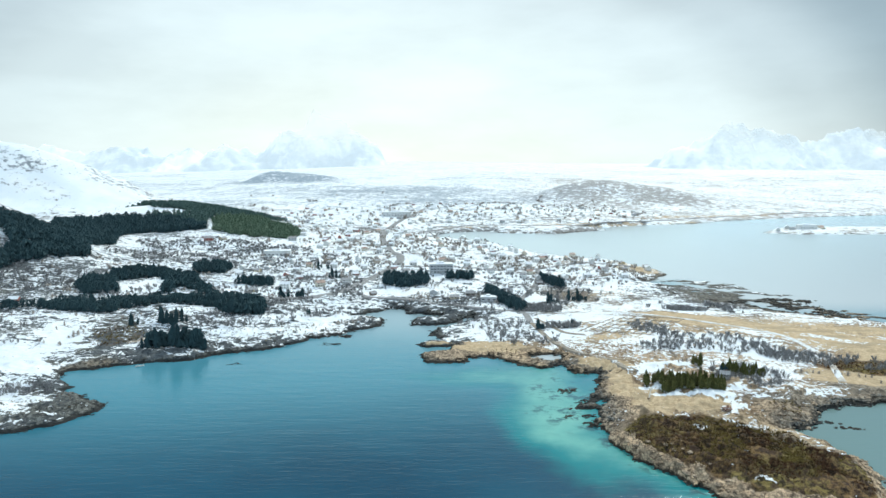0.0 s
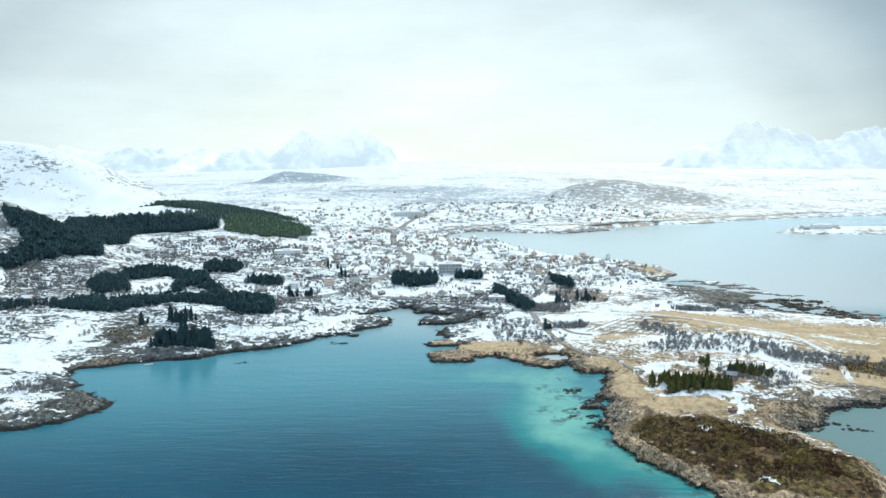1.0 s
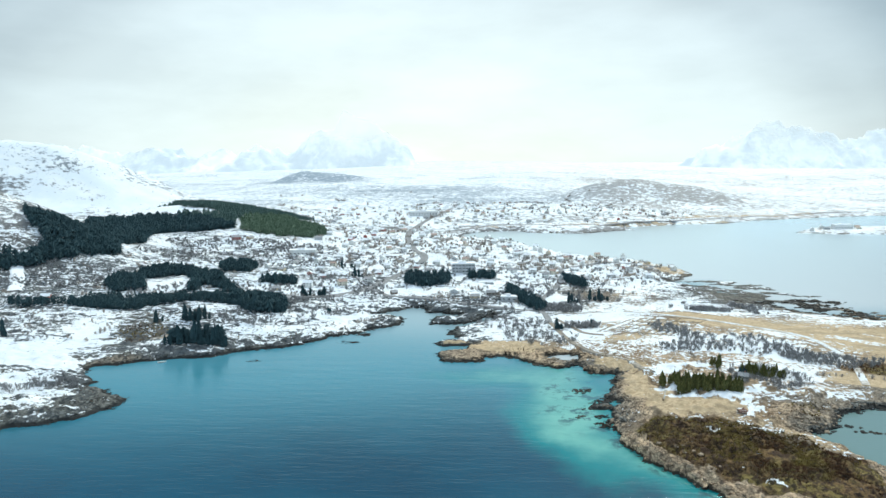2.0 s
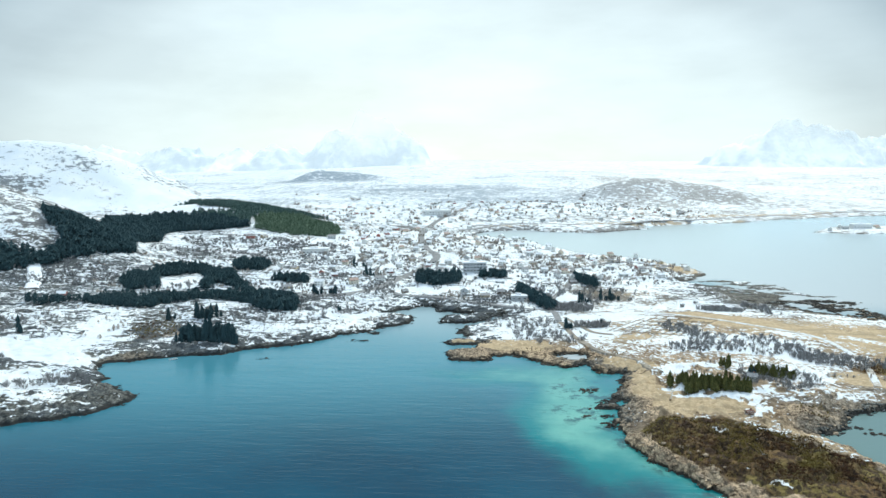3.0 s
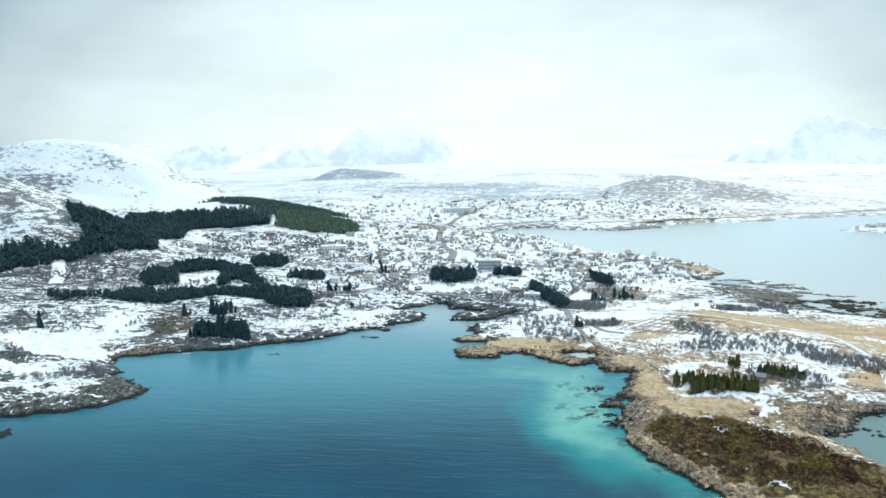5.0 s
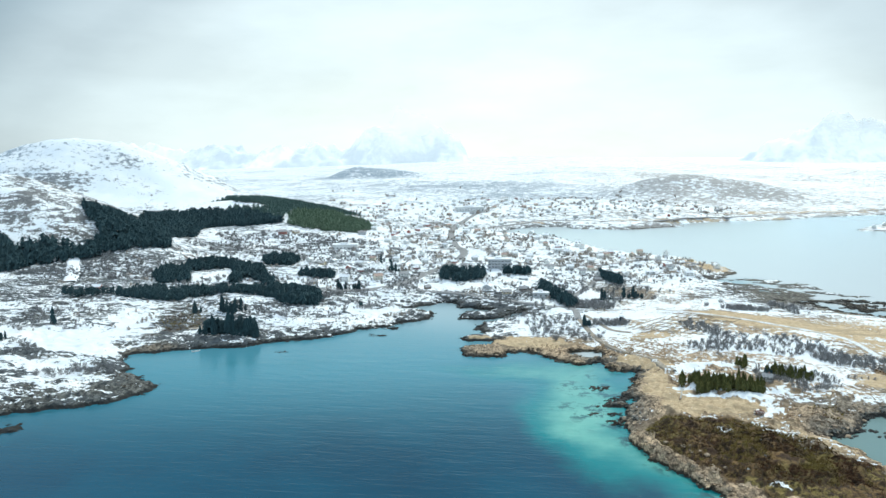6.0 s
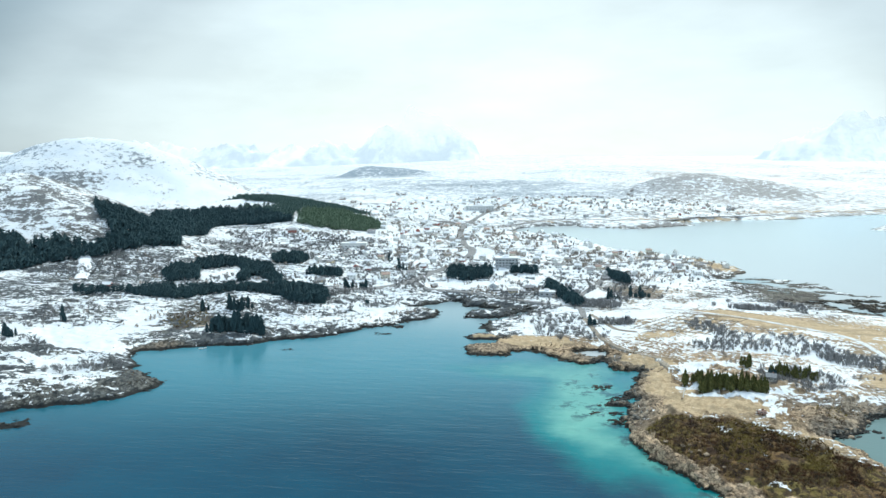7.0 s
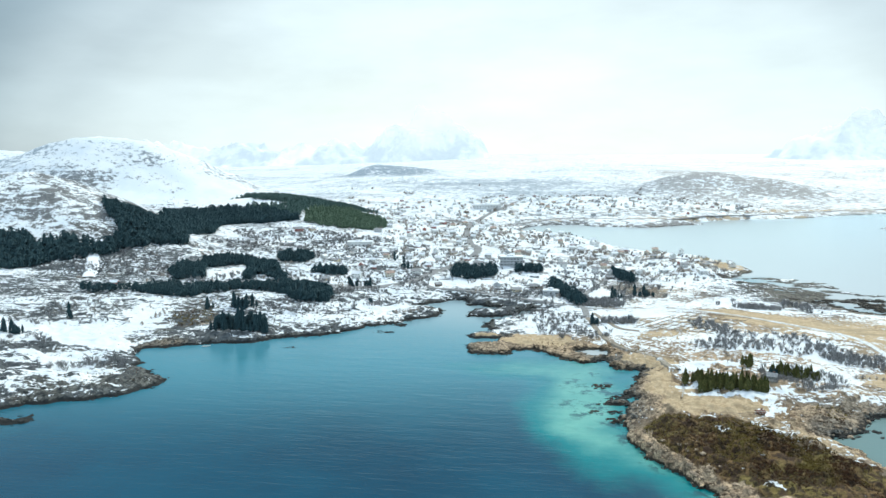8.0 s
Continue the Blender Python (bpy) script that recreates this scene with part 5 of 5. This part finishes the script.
def house_kind(L, W, H, rise, wall, roof, label, detail=True, porch=False):
    house = new("house")
    tagged(house, label, "house", "village houses")
    part("wall", mesh_of("wall", gable_wall(L, W, H, rise), WALLS[wall]), house)
    part("roof", mesh_of("roof", gable_roof(L, W, H, rise), roof), house)
    bm = bmesh.new()
    box(bm, -L / 2 - 0.06, L / 2 + 0.06, -W / 2 - 0.06, W / 2 + 0.06, -1.2, 0.35)
    part("foundation", mesh_of("foundation", bm, M_PLINTH), house)
    bm = bmesh.new()
    box(bm, L * 0.12, L * 0.12 + 0.7, -0.1, 0.6, H + rise * 0.5, H + rise + 0.9)
    box(bm, L * 0.12 - 0.06, L * 0.12 + 0.76, -0.16, 0.66, H + rise + 0.9, H + rise + 1.02)
    part("chimney", mesh_of("chimney", bm, M_BRICK), house)
    floors = 2 if H > 4 else 1
    for f in range(floors):
        z = 1.75 + 2.7 * f
        n = 3 if L > 9 else 2
        for k in range(n):
            x = (k - (n - 1) / 2) * L / n
            kind = WIDE_WINDOW if (detail and k == 0) else WINDOW
            w = part("window", kind[0], house, at=Matrix.Translation((x, -W / 2 - 0.02, z)))
            part("pane", kind[1], w)
    if detail:
        for x, turn in ((L / 2 + 0.02, 90), (-L / 2 - 0.02, -90)):
            w = part("window", WINDOW[0], house, at=Matrix.Translation((x, 0.8, 1.75 + (2.7 if floors == 2 else 0))) @ Matrix.Rotation(radians(turn), 4, "Z"))
            part("pane", WINDOW[1], w)
        bm = bmesh.new()
        box(bm, L * 0.30 - 0.5, L * 0.30 + 0.5, W / 2, W / 2 + 0.07, 0.35, 2.4)
        part("door", mesh_of("door", bm, WALLS["brown"]), house)
    if porch:
        bm = bmesh.new()
        box(bm, -L * 0.2, L * 0.1, -W / 2 - 2.0, -W / 2 - 0.05, -0.6, 0.5)
        for x in (-L * 0.2, L * 0.1 - 0.12):
            box(bm, x, x + 0.12, -W / 2 - 2.0, -W / 2 - 1.88, 0.5, 2.6)
        box(bm, -L * 0.22, L * 0.12, -W / 2 - 2.2, -W / 2 - 0.05, 2.6, 2.75)
        part("porch", mesh_of("porch", bm, M_TRIM), house)
    return house


HOUSES = [house_kind(10.5, 7.5, 5.2, 2.6, "white", M_SNOW_ROOF, "white two-storey wooden house with a snowy roof", porch=True),
          house_kind(9.0, 7.0, 3.0, 2.4, "red", M_SNOW_ROOF, "red wooden cottage with a snowy roof"),
          house_kind(11.0, 8.0, 3.0, 2.2, "ochre", M_SLATE, "ochre wooden house with a dark tiled roof"),
          house_kind(9.5, 7.5, 5.0, 2.2, "cream", M_RUST_TILE, "cream wooden house with a rust-red tiled roof"),
          house_kind(12.0, 8.0, 3.0, 2.0, "grey", M_SNOW_ROOF, "grey boarded house with a snowy roof", porch=True),
          house_kind(8.0, 6.0, 2.7, 2.2, "brown", M_SLATE, "brown stained cabin with a dark roof"),
          house_kind(10.0, 7.5, 5.0, 2.4, "white", M_SLATE, "white two-storey wooden house with a dark roof"),
          house_kind(3.8, 3.0, 1.7, 0.8, "brown", M_BRICK, "small brown hut in the dead grass of a meadow"),
          house_kind(14.0, 9.0, 4.6, 2.8, "red", M_SLATE, "large red barn with a dark roof"),
          house_kind(5.4, 4.2, 2.1, 1.6, "slate", M_SLATE, "dark grey weathered cabin beside an olive spruce stand")]
FAR_HOUSES = [house_kind(12, 9, 5.2, 2.6, "white", M_SNOW_ROOF, "distant pale house with a snowy roof", False), house_kind(12, 9, 3.4, 2.6, "cream", M_RUST_TILE, "distant cream house with a rust-red roof", False),
              house_kind(14, 9, 4.2, 2.4, "grey", M_SLATE, "distant grey house with a dark roof", False), house_kind(11, 8, 4.2, 2.6, "red", M_SNOW_ROOF, "distant red house with a snowy roof", False)]
placed, used_houses = [], set()


def put_house(src, x, y, turn):
    z = ground_z(x, y)
    m = Matrix.Translation((x, y, z + 0.25)) @ Matrix.Rotation(radians(turn), 4, "Z") @ Matrix.Scale(0.84, 4)
    placed.append((x, y))
    if src.name not in used_houses:
        used_houses.add(src.name)
        src.matrix_basis = m
        return src
    return copy_thing(src, m)


for k, x, y, turn in ((7, 134, 312, 12), (9, 154, 363, -20), (1, -355, 556, 10), (8, -328, 950, 15), (2, -312, 962, 60), (1, -340, 968, 0), (2, 10, 590, 10), (5, 24, 604, 0),
                      (4, -8, 612, 80), (5, -64, 614, 30), (4, 24, 655, 0), (3, -118, 646, 30), (0, -150, 640, 0), (2, -176, 622, 10), (6, -96, 668, 20), (5, 96, 676, 12)):
    put_house(HOUSES[k], x, y, turn)


def village(kinds, count, x0, x1, y0, y1, gap, seed, shape=None):
    rng = random.Random(seed)
    tries = 0
    while count and tries < 6000:
        tries += 1
        x, y = rng.uniform(x0, x1), rng.uniform(y0, y1)
        if float(on_grid(GD, np.array([x]), np.array([y]))[0]) < 12 or any((x - a) ** 2 + (y - b) ** 2 < gap * gap for a, b in placed) or abs(x + 89 - 0.15 * (y - 649)) < 10 and y < 960:
            continue
        pick = kinds[rng.choice((0, 0, 0, 0, 4, 4, 4, 3, 6, 2, 1))] if len(kinds) > 5 else kinds[rng.choice((0, 0, 0, 0, 1, 2, 3))]
        put_house(pick, x, y, rng.choice((0, 8, -12, 90, 78, 30)) + rng.uniform(-8, 8))
        count -= 1


village(HOUSES, 40, 50, 246, 700, 890, 19, 1)
village(HOUSES, 40, -150, 110, 720, 1000, 21, 2)
village(HOUSES, 14, -230, -100, 660, 860, 26, 3)
village(FAR_HOUSES, 38, -240, 60, 960, 1240, 21, 4)
village(FAR_HOUSES, 60, -140, 480, 1370, 1800, 26, 5)
village(FAR_HOUSES, 36, -350, 100, 1250, 1700, 34, 6)
village(FAR_HOUSES, 8, 620, 740, 1270, 1350, 24, 7)


def long_building(name, label, L, W, H, floors, bays, wall, x, y, turn):
    """A flat-roofed block with rows of windows."""
    b = new(name)
    bm = bmesh.new()
    box(bm, -L / 2, L / 2, -W / 2, W / 2, -2.0, H)
    part("wall", mesh_of("wall", bm, WALLS[wall]), b)
    bm = bmesh.new()
    box(bm, -L / 2 - 0.3, L / 2 + 0.3, -W / 2 - 0.3, W / 2 + 0.3, H, H + 0.45)
    box(bm, -L * 0.2, L * 0.1, -W * 0.2, W * 0.2, H + 0.45, H + 2.0)
    part("roof", mesh_of("roof", bm, M_SNOW_ROOF), b)
    for f in range(floors):
        for k in range(bays):
            w = part("window", WIDE_WINDOW[0], b, at=Matrix.Translation(((k + 0.5 - bays / 2) * L / bays, -W / 2 - 0.02, 1.6 + f * 3.0)))
            part("pane", WIDE_WINDOW[1], w)
    b.matrix_basis = Matrix.Translation((x, y, ground_z(x, y) + 0.4)) @ Matrix.Rotation(radians(turn), 4, "Z")
    return tagged(b, label, "building")


long_building("school_building", "long pale three-storey block behind dark spruces", 24, 13, 9.6, 3, 7, "grey", -2, 712, 4)
long_building("warehouse", "low grey boathouse with a snowy flat roof", 14, 8, 3.6, 1, 3, "grey", 40, 588, -6)
long_building("warehouse", "long white hall by the road", 34, 16, 6.0, 1, 7, "white", -215, 880, 8)
long_building("warehouse", "wide white hall in the far town", 60, 24, 9.0, 2, 10, "white", -100, 1480, 5)
long_building("warehouse", "low grey shed on the spit", 34, 14, 7.0, 1, 6, "white", 690, 1290, 5)
